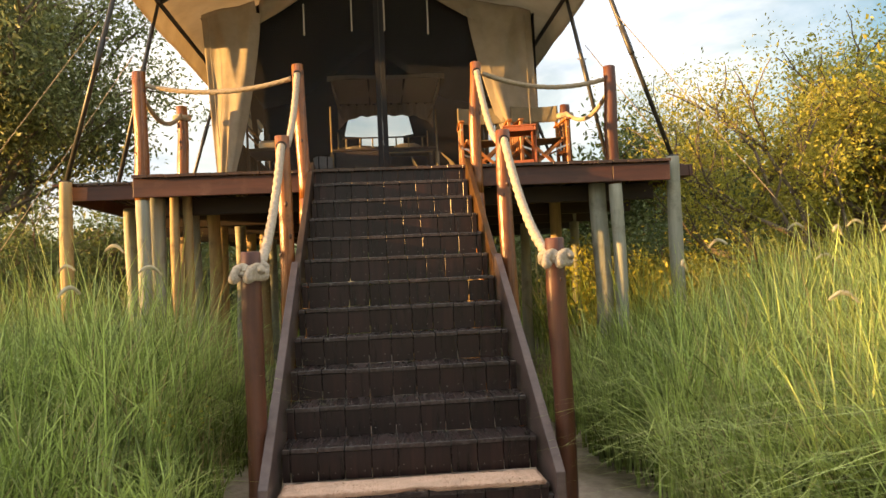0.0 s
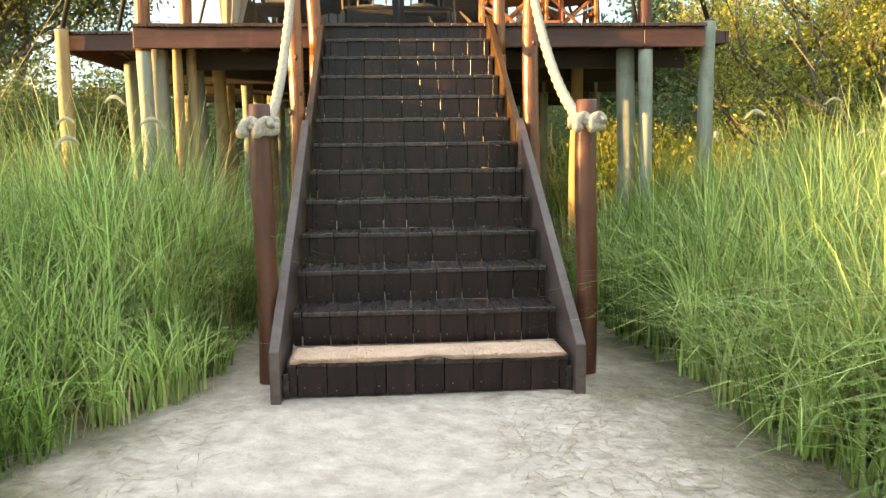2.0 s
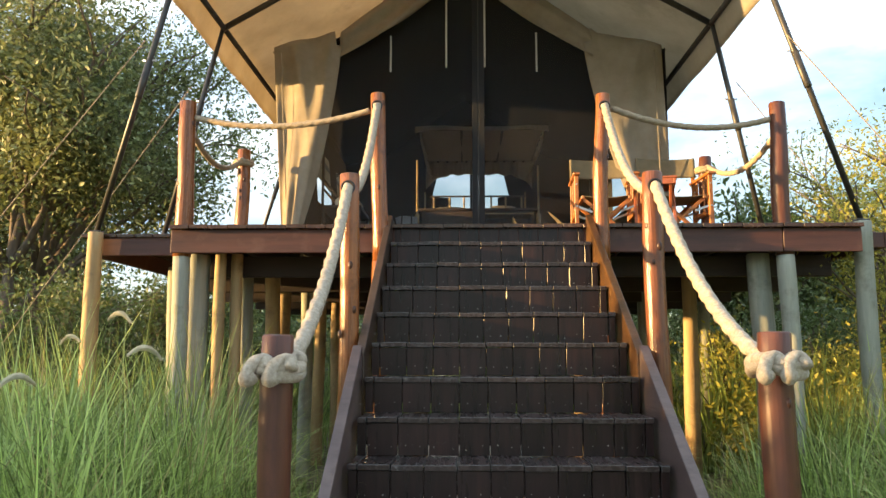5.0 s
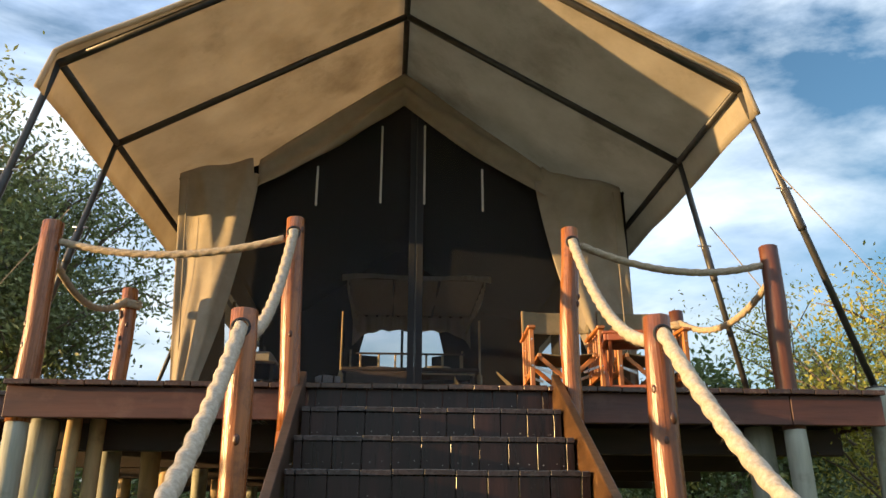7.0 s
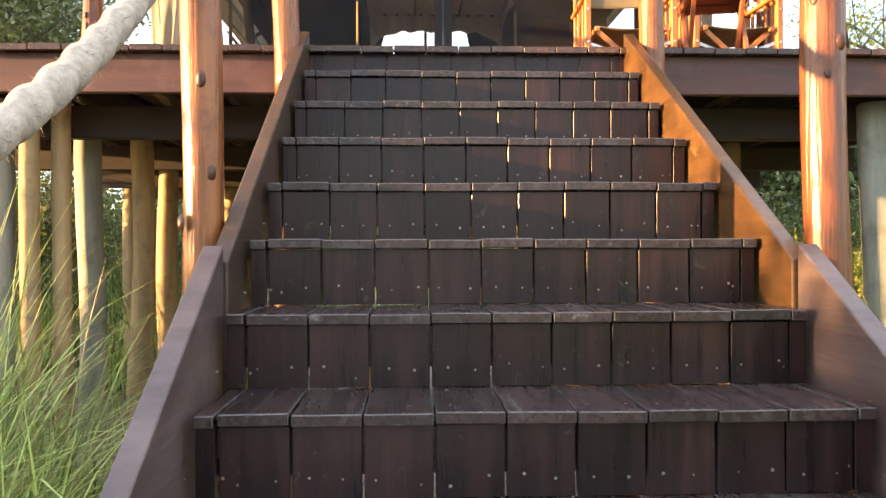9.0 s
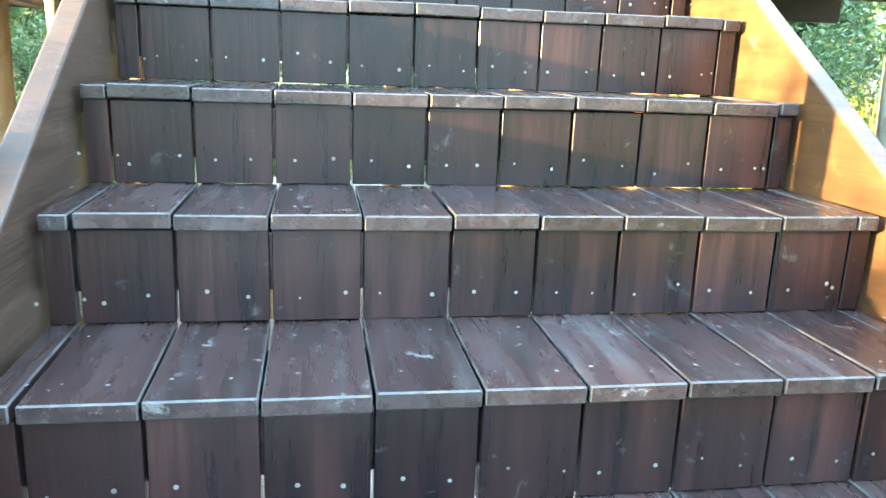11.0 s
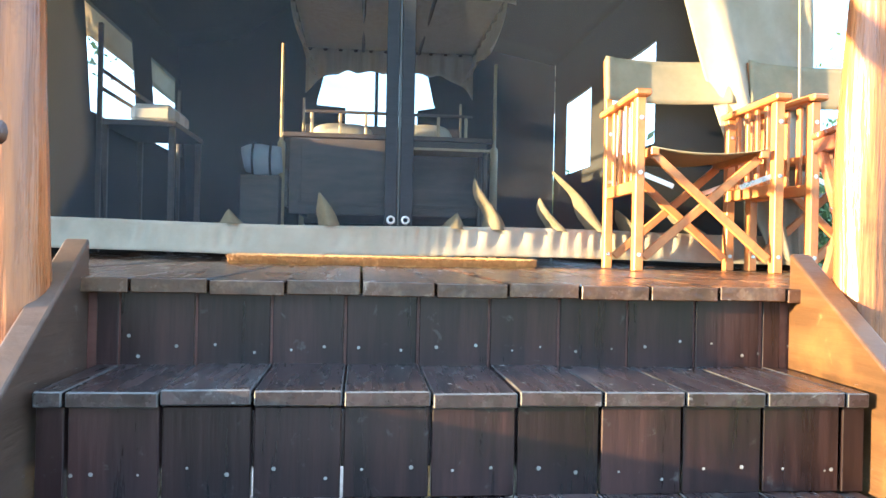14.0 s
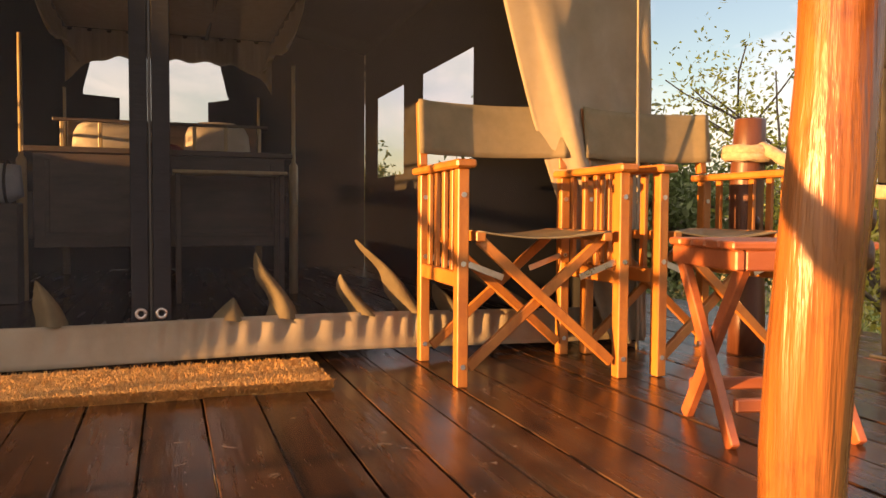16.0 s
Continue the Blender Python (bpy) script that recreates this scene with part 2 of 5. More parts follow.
M_BEDWOOD = mat("dark_bed_wood", (0.075, 0.058, 0.046), (0.15, 0.115, 0.09), 0.5, (3, 3, 14), 0.15)
M_BRASS = mat("pale_turned_wood", (0.50, 0.37, 0.19), (0.68, 0.54, 0.31), 0.4, (20, 20, 5), 0.1)
M_LINEN = mat("cream_linen", (0.62, 0.57, 0.48), (0.76, 0.71, 0.62), 0.9, (12, 12, 12), 0.3, fine=120, through_light=0.1)
M_RED = mat("maroon_cushion", (0.16, 0.03, 0.03), (0.24, 0.05, 0.045), 0.9, (12, 12, 12), 0.3)
M_GREYBAG = mat("grey_blue_fabric", (0.48, 0.52, 0.58), (0.66, 0.69, 0.74), 0.85, (12, 12, 12), 0.3)
M_NET = mat("tan_net_canopy", (0.46, 0.40, 0.31), (0.60, 0.53, 0.42), 0.9, (30, 30, 2), 0.3, through_light=0.3)
M_GRASS = mat("green_grass", (0.135, 0.20, 0.042), (0.32, 0.40, 0.115), 0.5, (0.9, 0.9, 0.9), 0, island=0.6, through_light=0.5)
M_GRASSL = mat("pale_arching_grass", (0.33, 0.45, 0.10), (0.56, 0.64, 0.25), 0.42, (0.9, 0.9, 0.9), 0, island=0.55, through_light=0.42)
M_GRASSY = mat("straw_grass", (0.38, 0.32, 0.14), (0.56, 0.48, 0.25), 0.6, (0.9, 0.9, 0.9), 0, island=0.3, through_light=0.3)
M_PLUME = mat("pale_seed_head", (0.52, 0.48, 0.33), (0.66, 0.62, 0.46), 0.9, (40, 40, 40), 0.3, through_light=0.4)
M_LEAFD = mat("grey_green_tree_leaf", (0.11, 0.145, 0.048), (0.24, 0.26, 0.10), 0.55, (0.8, 0.8, 0.8), 0, island=0.5, through_light=0.32)
M_LEAFY = mat("golden_bush_leaf", (0.22, 0.24, 0.035), (0.48, 0.43, 0.08), 0.55, (0.7, 0.7, 0.7), 0, island=0.45, through_light=0.45)
M_LEAFM = mat("mid_green_leaf", (0.075, 0.115, 0.03), (0.16, 0.19, 0.065), 0.6, (0.7, 0.7, 0.7), 0, island=0.35, through_light=0.3)
M_BARK = mat("grey_bark", (0.09, 0.07, 0.05), (0.17, 0.135, 0.10), 0.9, (10, 10, 2), 0.6)
M_FLOWER = mat("yellow_flower", (0.65, 0.48, 0.02), (0.8, 0.62, 0.05), 0.6, (20, 20, 20), 0, through_light=0.3)
M_KNOT = mat("dark_wood_knot", (0.035, 0.014, 0.007), (0.09, 0.034, 0.014), 0.4, (30, 30, 30), 0.4)
M_TWIG = mat("dry_twig", (0.20, 0.15, 0.095), (0.42, 0.33, 0.22), 0.9, (20, 20, 20), 0.3, island=0.3)


def ground_material():
    m = bpy.data.materials.new("sand_and_soil")
    m.use_nodes = True
    n, l = m.node_tree.nodes, m.node_tree.links
    n.clear()
    co = n.new("ShaderNodeTexCoord")
    sep = n.new("ShaderNodeSeparateXYZ")
    l.new(co.outputs["Object"], sep.inputs[0])
    wob = n.new("ShaderNodeTexNoise")
    wob.inputs["Scale"].default_value, wob.inputs["Detail"].default_value = 1.7, 6
    l.new(co.outputs["Object"], wob.inputs["Vector"])

    def math_node(op, a, b):
        k = n.new("ShaderNodeMath")
        k.operation = op
        for i, v in enumerate((a, b)):
            if isinstance(v, (int, float)):
                k.inputs[i].default_value = v
            else:
                l.new(v, k.inputs[i])
        return k.outputs[0]
    across = math_node("ABSOLUTE", math_node("ADD", sep.outputs[0], 0.15), 0)
    edge = math_node("ADD", across, math_node("MULTIPLY", math_node("SUBTRACT", wob.outputs["Fac"], 0.5), 1.5))
    onpath = n.new("ShaderNodeMapRange")
    onpath.inputs[1].default_value, onpath.inputs[2].default_value = 1.45, 0.95
    l.new(edge, onpath.inputs[0])
    grain = n.new("ShaderNodeTexNoise")
    grain.inputs["Scale"].default_value, grain.inputs["Detail"].default_value = 7, 10
    grain.inputs["Roughness"].default_value = 0.7
    l.new(co.outputs["Object"], grain.inputs["Vector"])
    sand, soil, mx = n.new("ShaderNodeValToRGB"), n.new("ShaderNodeValToRGB"), n.new("ShaderNodeMixRGB")
    for ramp, a, b in ((sand, (0.34, 0.265, 0.22), (0.60, 0.50, 0.43)), (soil, (0.10, 0.085, 0.05), (0.24, 0.20, 0.13))):
        ramp.color_ramp.elements[0].color, ramp.color_ramp.elements[1].color = (*a, 1), (*b, 1)
        ramp.color_ramp.elements[0].position, ramp.color_ramp.elements[1].position = 0.3, 0.66
        l.new(grain.outputs["Fac"], ramp.inputs[0])
    l.new(onpath.outputs[0], mx.inputs[0])
    l.new(soil.outputs[0], mx.inputs[1])
    l.new(sand.outputs[0], mx.inputs[2])
    p, bp, fine = n.new("ShaderNodeBsdfPrincipled"), n.new("ShaderNodeBump"), n.new("ShaderNodeTexNoise")
    fine.inputs["Scale"].default_value, fine.inputs["Detail"].default_value = 9, 12
    l.new(co.outputs["Object"], fine.inputs["Vector"])
    bp.inputs["Strength"].default_value, bp.inputs["Distance"].default_value = 0.9, 0.06
    l.new(fine.outputs["Fac"], bp.inputs["Height"])
    l.new(mx.outputs[0], p.inputs["Base Color"])
    l.new(bp.outputs[0], p.inputs["Normal"])
    p.inputs["Roughness"].default_value = 0.95
    o = n.new("ShaderNodeOutputMaterial")
    l.new(p.outputs[0], o.inputs["Surface"])
    return m


M_GROUND = ground_material()


# ---- mesh helpers ----
def mesh(name, verts, faces, material, smooth=False):
    me = bpy.data.meshes.new(name)
    me.from_pydata([tuple(v) for v in verts], [], faces)
    me.materials.append(material)
    if smooth:
        me.polygons.foreach_set("use_smooth", [True] * len(me.polygons))
    me.update()
    return me


def put(name, me, parent=None, at=None, label=""):
    ob = new(name, me)
    if at is not None:
        ob.matrix_basis = at
    if parent:
        ob.parent = parent
    return tagged(ob, label) if label else ob


def thing(name, at, label, category, group="", kind=""):
    ob = new(name)
    ob.empty_display_size = 0.1
    ob.matrix_basis = at
    return tagged(ob, label, category, group, kind)


def box_mesh(name, sx, sy, sz, material, bevel=0.004):
    """A box centred on x and y that stands on z = 0, its edges rounded off."""
    bm = bmesh.new()
    bmesh.ops.create_cube(bm, size=1)
    for v in bm.verts:
        v.co = Vector((v.co.x * sx, v.co.y * sy, (v.co.z + 0.5) * sz))
    if bevel:
        bmesh.ops.bevel(bm, geom=bm.edges[:], offset=min(bevel, 0.3 * min(sx, sy, sz)), segments=1, affect="EDGES")
    me = bpy.data.meshes.new(name)
    bm.to_mesh(me)
    bm.free()
    me.materials.append(material)
    return me


def span(name, x0, x1, y0, y1, z0, z1, material, parent=None, bevel=0.004, label=""):
    me = box_mesh(name, x1 - x0, y1 - y0, z1 - z0, material, bevel)
    return put(name, me, parent, pose((x0 + x1) / 2, (y0 + y1) / 2, z0), label)


def beam_mesh(name, a, b, w, d, material, bevel=0.003):
    """A bar of section w x d from a to b."""
    a, b = Vector(a), Vector(b)
    me = box_mesh(name, w, d, (b - a).length, material, bevel)
    q = (b - a).to_track_quat("Z", "Y").to_matrix().to_4x4()
    me.transform(Matrix.Translation(a) @ q)
    return me


def tube(points, radius, sides=10, twist=None, depth=0.0, caps=True):
    """A swept round bar; radius a number or one per point; twist: turns a metre of a three-strand lay."""
    pts = [Vector(p) for p in points]
    rad = radius if isinstance(radius, (list, tuple)) else [radius] * len(pts)
    verts, faces, run = [], [], 0.0
    up = Vector((0, 0, 1)) if abs((pts[1] - pts[0]).normalized().z) < 0.9 else Vector((0, 1, 0))
    for i, p in enumerate(pts):
        d = (pts[min(i + 1, len(pts) - 1)] - pts[max(i - 1, 0)]).normalized()
        s = d.cross(up).normalized()
        u = s.cross(d)
        up = u
        if i:
            run += (p - pts[i - 1]).length
        for k in range(sides):
            a = 2 * math.pi * k / sides
            r = rad[i]
            if twist:
                r *= 1 - depth + depth * abs(math.cos(1.5 * (a - 2 * math.pi * twist * run)))
            verts.append(p + (s * math.cos(a) + u * math.sin(a)) * r)
    for i in range(len(pts) - 1):
        for k in range(sides):
            j = (k + 1) % sides
            faces.append((i * sides + k, i * sides + j, (i + 1) * sides + j, (i + 1) * sides + k))
    if caps:
        faces.append(tuple(range(sides - 1, -1, -1)))
        faces.append(tuple((len(pts) - 1) * sides + k for k in range(sides)))
    return verts, faces


def log_mesh(name, a, b, r, material, seed=0, sides=20):
    """A hand-peeled pole: slightly bent, knotty, with a chamfered end."""
    rnd = random.Random(seed)
    a, b = Vector(a), Vector(b)
    count = max(6, int((b - a).length / 0.12))
    ph, bend = rnd.random() * 6, rnd.uniform(0.3, 1.0) * r * 0.35
    pts, rad = [], []
    for i in range(count + 1):
        f = i / count
        pts.append(a.lerp(b, f) + Vector((math.sin(ph + f * 4), math.cos(ph * 2 + f * 5), 0)) * bend * math.sin(math.pi * f))
        rad.append(r * (1.05 - 0.1 * f + 0.03 * math.sin(ph + 9 * f) + rnd.uniform(-0.02, 0.02)))
    tip = pts[-1]
    pts.append(tip + (b - a).normalized() * r * 0.1)
    rad.append(rad[-1] * 0.9)
    v, f = tube(pts, rad, sides)
    return mesh(name, v, f, material, True)


def sag(a, b, drop, n=26):
    a, b = Vector(a), Vector(b)
    return [a.lerp(b, i / n) - Vector((0, 0, drop * 4 * (i / n) * (1 - i / n))) for i in range(n + 1)]


def rope_mesh(name, points, r, material):
    fine = []
    pts = [Vector(p) for p in points]
    for p, q in zip(pts, pts[1:]):
        k = max(1, int((q - p).length / 0.012))
        fine += [p.lerp(q, i / k) for i in range(k)]
    fine.append(pts[-1])
    v, f = tube(fine, r, 12, twist=1 / (r * 10), depth=0.24)
    return mesh(name, v, f, material, True)


def cloth(name, surface, nu, nv, material, parent, thick=0.004, label=""):
    verts = [surface(i / nu, j / nv) for j in range(nv + 1) for i in range(nu + 1)]
    faces = [(j * (nu + 1) + i, j * (nu + 1) + i + 1, (j + 1) * (nu + 1) + i + 1, (j + 1) * (nu + 1) + i) for j in range(nv) for i in range(nu)]
    ob = put(name, mesh(name, verts, faces, material, True), parent, None, label)
    s = ob.modifiers.new("thickness", "SOLIDIFY")
    s.thickness = thick
    return ob


def holed(name, place, ubreaks, vbreaks, holes, material, parent, thick=0.02, label=""):
    """A wall on a grid of breaks; holes name the cells left open; place(u, v) puts it in the world."""
    nu = len(ubreaks)
    verts = [place(u, v) for v in vbreaks for u in ubreaks]
    faces = [(j * nu + i, j * nu + i + 1, (j + 1) * nu + i + 1, (j + 1) * nu + i)
             for j in range(len(vbreaks) - 1) for i in range(nu - 1) if (i, j) not in holes]
    ob = put(name, mesh(name, verts, faces, material), parent, None, label)
    s = ob.modifiers.new("thickness", "SOLIDIFY")
    s.thickness = thick
    return ob


# ---- ground ----
RISE, GOING, STEPS, HALF = 0.175, 0.27, 13, 0.685
DECK = RISE * STEPS
FRONT = GOING * (STEPS - 1)


def ground_height(x, y):
    flat = min(1.0, max(0.0, (abs(x + 0.1) - 1.1) / 1.5))
    near = noise.noise(Vector((x * 0.8, y * 0.8, 3.1))) * 0.05 + 0.012 * noise.noise(Vector((x * 4, y * 4, 0.3)))
    return near * (0.25 + flat) - 0.01 + 0.1 * flat * min(1, max(0, (math.hypot(x, y) - 2) / 4))


def build_ground():
    steps = [0.0]
    d = 0.12
    while steps[-1] < 3000:
        steps.append(steps[-1] + d)
        if steps[-1] > 5:
            d *= 1.16
    line = [-s for s in reversed(steps[1:])] + steps
    n = len(line)
    verts = [(x, y, ground_height(x, y) if math.hypot(x, y) < 200 else 0.0) for y in line for x in line]
    faces = [(j * n + i, j * n + i + 1, (j + 1) * n + i + 1, (j + 1) * n + i) for j in range(n - 1) for i in range(n - 1)]
    return tagged(new("ground", mesh("ground", verts, faces, M_GROUND, True)), "pale sandy path between soil under tall grass", "ground", kind="structure")


build_ground()


# ---- grass ----
def blades(name, spots, material, label, width=0.006, lean=0.5, kind="stuff", seed=1, droop=0.6, category="grass", flat=1.0):
    """Curved tapered blades; spots: rows of x, y, length."""
    rng = np.random.default_rng(seed)
    s = np.asarray(spots, float)
    n = len(s)
    ang = rng.uniform(0, 2 * np.pi, n)
    out = rng.uniform(0.12, 1, n) * lean
    z0 = np.array([ground_height(x, y) for x, y in s[:, :2]]) - 0.01
    seg = 4
    verts = np.zeros((n, seg * 2 + 1, 3))
    dx, dy = np.cos(ang), np.sin(ang)
    w = width * rng.uniform(0.6, 1.5, n)
    for k in range(seg + 1):
        f = k / seg
        reach = s[:, 2] * out * (f ** 1.8)
        height = s[:, 2] * (f - droop * out * f ** 2.4)
        px, py, pz = s[:, 0] + dx * reach, s[:, 1] + dy * reach, z0 + 0.012 * (flat < 1) + np.maximum(height, 0.01 * f) * flat
        if k < seg:
            ww = w * (1 - 0.75 * f)
            verts[:, 2 * k] = np.stack([px - dy * ww, py + dx * ww, pz], 1)
            verts[:, 2 * k + 1] = np.stack([px + dy * ww, py - dx * ww, pz], 1)
        else:
            verts[:, 2 * k] = np.stack([px, py, pz], 1)
    base = np.arange(n) * (seg * 2 + 1)
    faces = []
    for k in range(seg - 1):
        faces.append(np.stack([base + 2 * k, base + 2 * k + 1, base + 2 * k + 3, base + 2 * k + 2], 1))
    quads = np.concatenate(faces)
    tris = np.stack([base + 2 * seg - 2, base + 2 * seg - 1, base + 2 * seg], 1)
    me = bpy.data.meshes.new(name)
    me.vertices.add(n * (seg * 2 + 1))
    me.vertices.foreach_set("co", verts.reshape(-1))
    me.loops.add(len(quads) * 4 + len(tris) * 3)
    me.loops.foreach_set("vertex_index", np.concatenate([quads.reshape(-1), tris.reshape(-1)]))
    me.polygons.add(len(quads) + len(tris))
    me.polygons.foreach_set("loop_start", np.concatenate([np.arange(len(quads)) * 4, len(quads) * 4 + np.arange(len(tris)) * 3]))
    me.materials.append(material)
    me.update(calc_edges=True)
    me.validate()
    return tagged(new(name, me), label, category, kind=kind)


def tall(x, y):
    """How tall the grass stands; none on the path or under the deck and steps."""
    edge = 0.15 * noise.noise(Vector((x * 1.3, y * 1.3, 9)))
    left, right = -1.15 + edge - 0.75 * max(0, -y - 0.2), 1.30 + edge + 0.02 * max(0, -y)
    if y > 0.45:
        left, right = -1.08, 1.25
    if left < x < right and y < FRONT + 8:
        return 0.0
    if abs(x) < 2.0 and y > FRONT - 0.3 and y < 11:
        return 0.12
    h = (0.78 + 0.45 * min(1.0, max(0.0, (y + 0.2) / 1.2)) * (x < 0)) + 0.35 * noise.noise(Vector((x * 0.9, y * 0.9, 1.7)))
    if x > 0:
        h += 0.35 + 0.2 * min(1.0, max(0.0, (x - 1.9) / 1.2))
    side = min(abs(x - left), abs(x - right))
    return h * min(1.0, 0.45 + side * 0.9)


def scatter(count, x0, x1, y0, y1, seed, clump=0.0, short=0.55):
    rnd = random.Random(seed)
    rows = []
    cx = cy = 0.0
    for i in range(count):
        if clump and i % 45:
            x, y = cx + rnd.gauss(0, clump), cy + rnd.gauss(0, clump)
        else:
            cx, cy = rnd.uniform(x0, x1), rnd.uniform(y0, y1)
            x, y = cx, cy
        h = tall(x, y) if tall(cx, cy) else 0.0
        if h > 0.05:
            rows.append((x, y, h * rnd.uniform(short, 1.35)))
    return rows


blades("grass_left", scatter(25000, -7, -0.8, -3.6, 3.6, 11, 0.10), M_GRASS, "tall green grass left uncut beside the steps", seed=2, width=0.0062, lean=1.0, droop=0.62)
blades("grass_right", scatter(38000, 0.9, 6.5, -3.6, 3.6, 12, 0.13), M_GRASS, "dense arching green grass beside the sandy path", seed=3, width=0.0066, lean=1.0, droop=0.64)
blades("dry_grass", scatter(16000, -7, 6.5, -3.2, 4.5, 13, 0.12), M_GRASSY, "dry straw-coloured stalks among the green grass", seed=4, width=0.0042, lean=1.05, droop=0.6)
blades("grass_behind", scatter(32000, -16, 16, 3.4, 16, 14, 0.2), M_GRASS, "tall grass growing around and behind the deck", seed=5, width=0.010, lean=0.7)
blades("far_grass", scatter(22000, -40, 40, 10, 45, 15, 0.5), M_GRASSY, "distant sunlit grass behind the tent", seed=6, width=0.028, lean=0.7)
blades("grass_beside", scatter(22000, -14, 14, -9, -3, 16, 0.25), M_GRASS, "tall grass along the path", seed=7, width=0.012, lean=0.7)
blades("path_litter", [(random.Random(i).uniform(0.25, 1.5) if i % 3 else random.Random(i).uniform(-2.0, -0.9), random.Random(i * 7).uniform(-2.6, 0.2), random.Random(i * 3).uniform(0.03, 0.16)) for i in range(3600)],
       M_TWIG, "dry stalks and twigs strewn on the sand", seed=8, width=0.0020, lean=1.6, droop=0.4, flat=0.06, category="dry stalks")


def tufts(count, x0, x1, y0, y1, seed):
    """Blades gathered into tussocks, some bare ground between them."""
    r = random.Random(seed)
    rows = []
    while count:
        cx, cy = r.uniform(x0, x1), r.uniform(y0, y1)
        h = tall(cx, cy)
        if h < 0.2:
            continue
        count -= 1
        for k in range(r.randint(35, 90)):
            rows.append((cx + r.gauss(0, 0.05), cy + r.gauss(0, 0.05), h * r.uniform(0.7, 1.35) + 0.15))
    return rows


blades("grass_tussocks", tufts(170, 1.42, 4.6, -2.6, 2.6, 31), M_GRASSL, "pale arching tussocks of long grass beside the path", seed=32, width=0.0060, lean=0.98, droop=0.70)
blades("grass_tussocks", tufts(130, -4.6, -1.15, -2.2, 2.8, 33), M_GRASSL, "pale arching tussocks of long grass beside the stairs", seed=34, width=0.0056, lean=0.95, droop=0.68)


def seed_head(x, y, h, ang, reach, ob_name="seed_head"):
    """A stalk with a drooping feathery plume."""
    root = thing(ob_name, pose(x, y, ground_height(x, y)), "pale feathery grass seed head on an arching stalk", "grass", "seed heads")
    dx, dy = math.cos(ang), math.sin(ang)
    pts = [Vector((dx * reach * f ** 2, dy * reach * f ** 2, h * (f - 0.12 * f ** 3))) for f in [i / 10 for i in range(11)]]
    v, f = tube(pts, [0.0028 - 0.0015 * i / 10 for i in range(11)], 5)
    put("stalk", mesh("stalk", v, f, M_GRASS, True), root)
    d = Vector((dx, dy, 0))
    top = pts[-1]
    plume = [top + d * (0.15 * k / 9) + Vector((0, 0, 0.05 * math.sin(2.4 * k / 9) - 0.05 * (k / 9) ** 2)) for k in range(10)]
    v, f = tube(plume, [0.004 + 0.009 * math.sin(math.pi * (k + 0.5) / 10) for k in range(10)], 7)
    rnd = random.Random(int(x * 1000))
    for k in range(170):
        p = plume[rnd.randrange(10)]
        o = Vector((rnd.gauss(0, 1), rnd.gauss(0, 1), rnd.gauss(0, 1))).normalized()
        b = len(v)
        q = p + o * rnd.uniform(0.012, 0.028) + d * 0.014
        t = o.cross(d).normalized() * 0.0012
        v += [p - t, p + t, q]
        f.append((b, b + 1, b + 2))
    put("plume", mesh("plume", v, f, M_PLUME), root)


rnd = random.Random(5)
for i in range(34):
    side = 1 if i % 2 else -1
    x = side * rnd.uniform(1.3, 4.2) + (0.3 if side > 0 else -0.4)
    y = rnd.uniform(-1.6, 3.0)
    seed_head(x, y, tall(x, y) * rnd.uniform(1.0, 1.35) + 0.05, rnd.uniform(0, 6.3), rnd.uniform(0.1, 0.4))


def flower_plant(x, y, seed):
    r = random.Random(seed)
    root = thing("wild_flower", pose(x, y, ground_height(x, y)), "small wild plant with yellow blossoms in the grass", "flower", "yellow flowers")
    v, f = tube([(0, 0, 0), (0.02, 0.01, 0.25), (0.03, 0.03, 0.55)], 0.003, 5)
    put("stem", mesh("stem", v, f, M_GRASS, True), root)
    for k in range(9):
        a = r.uniform(0, 6.3)
        c = Vector((0.03 + 0.03 * math.cos(a), 0.03 + 0.03 * math.sin(a), r.uniform(0.38, 0.6)))
        pv, pf = [], []
        for j in range(5):
            b = j * 2 * math.pi / 5
            e = Vector((math.cos(b), math.sin(b), 0.4)) * 0.012
            s = Vector((-math.sin(b), math.cos(b), 0)) * 0.005
            m0 = len(pv)
            pv += [c, c + e * 0.6 + s, c + e, c + e * 0.6 - s]
            pf.append((m0, m0 + 1, m0 + 2, m0 + 3))
        put("blossom", mesh("blossom", pv, pf, M_FLOWER), root)


for i, (x, y) in enumerate(((-1.35, 0.5), (-1.5, 0.75), (-1.22, 0.8), (-1.9, 0.6), (-2.3, 0.9), (-1.65, 1.1))):
    flower_plant(x, y, i)


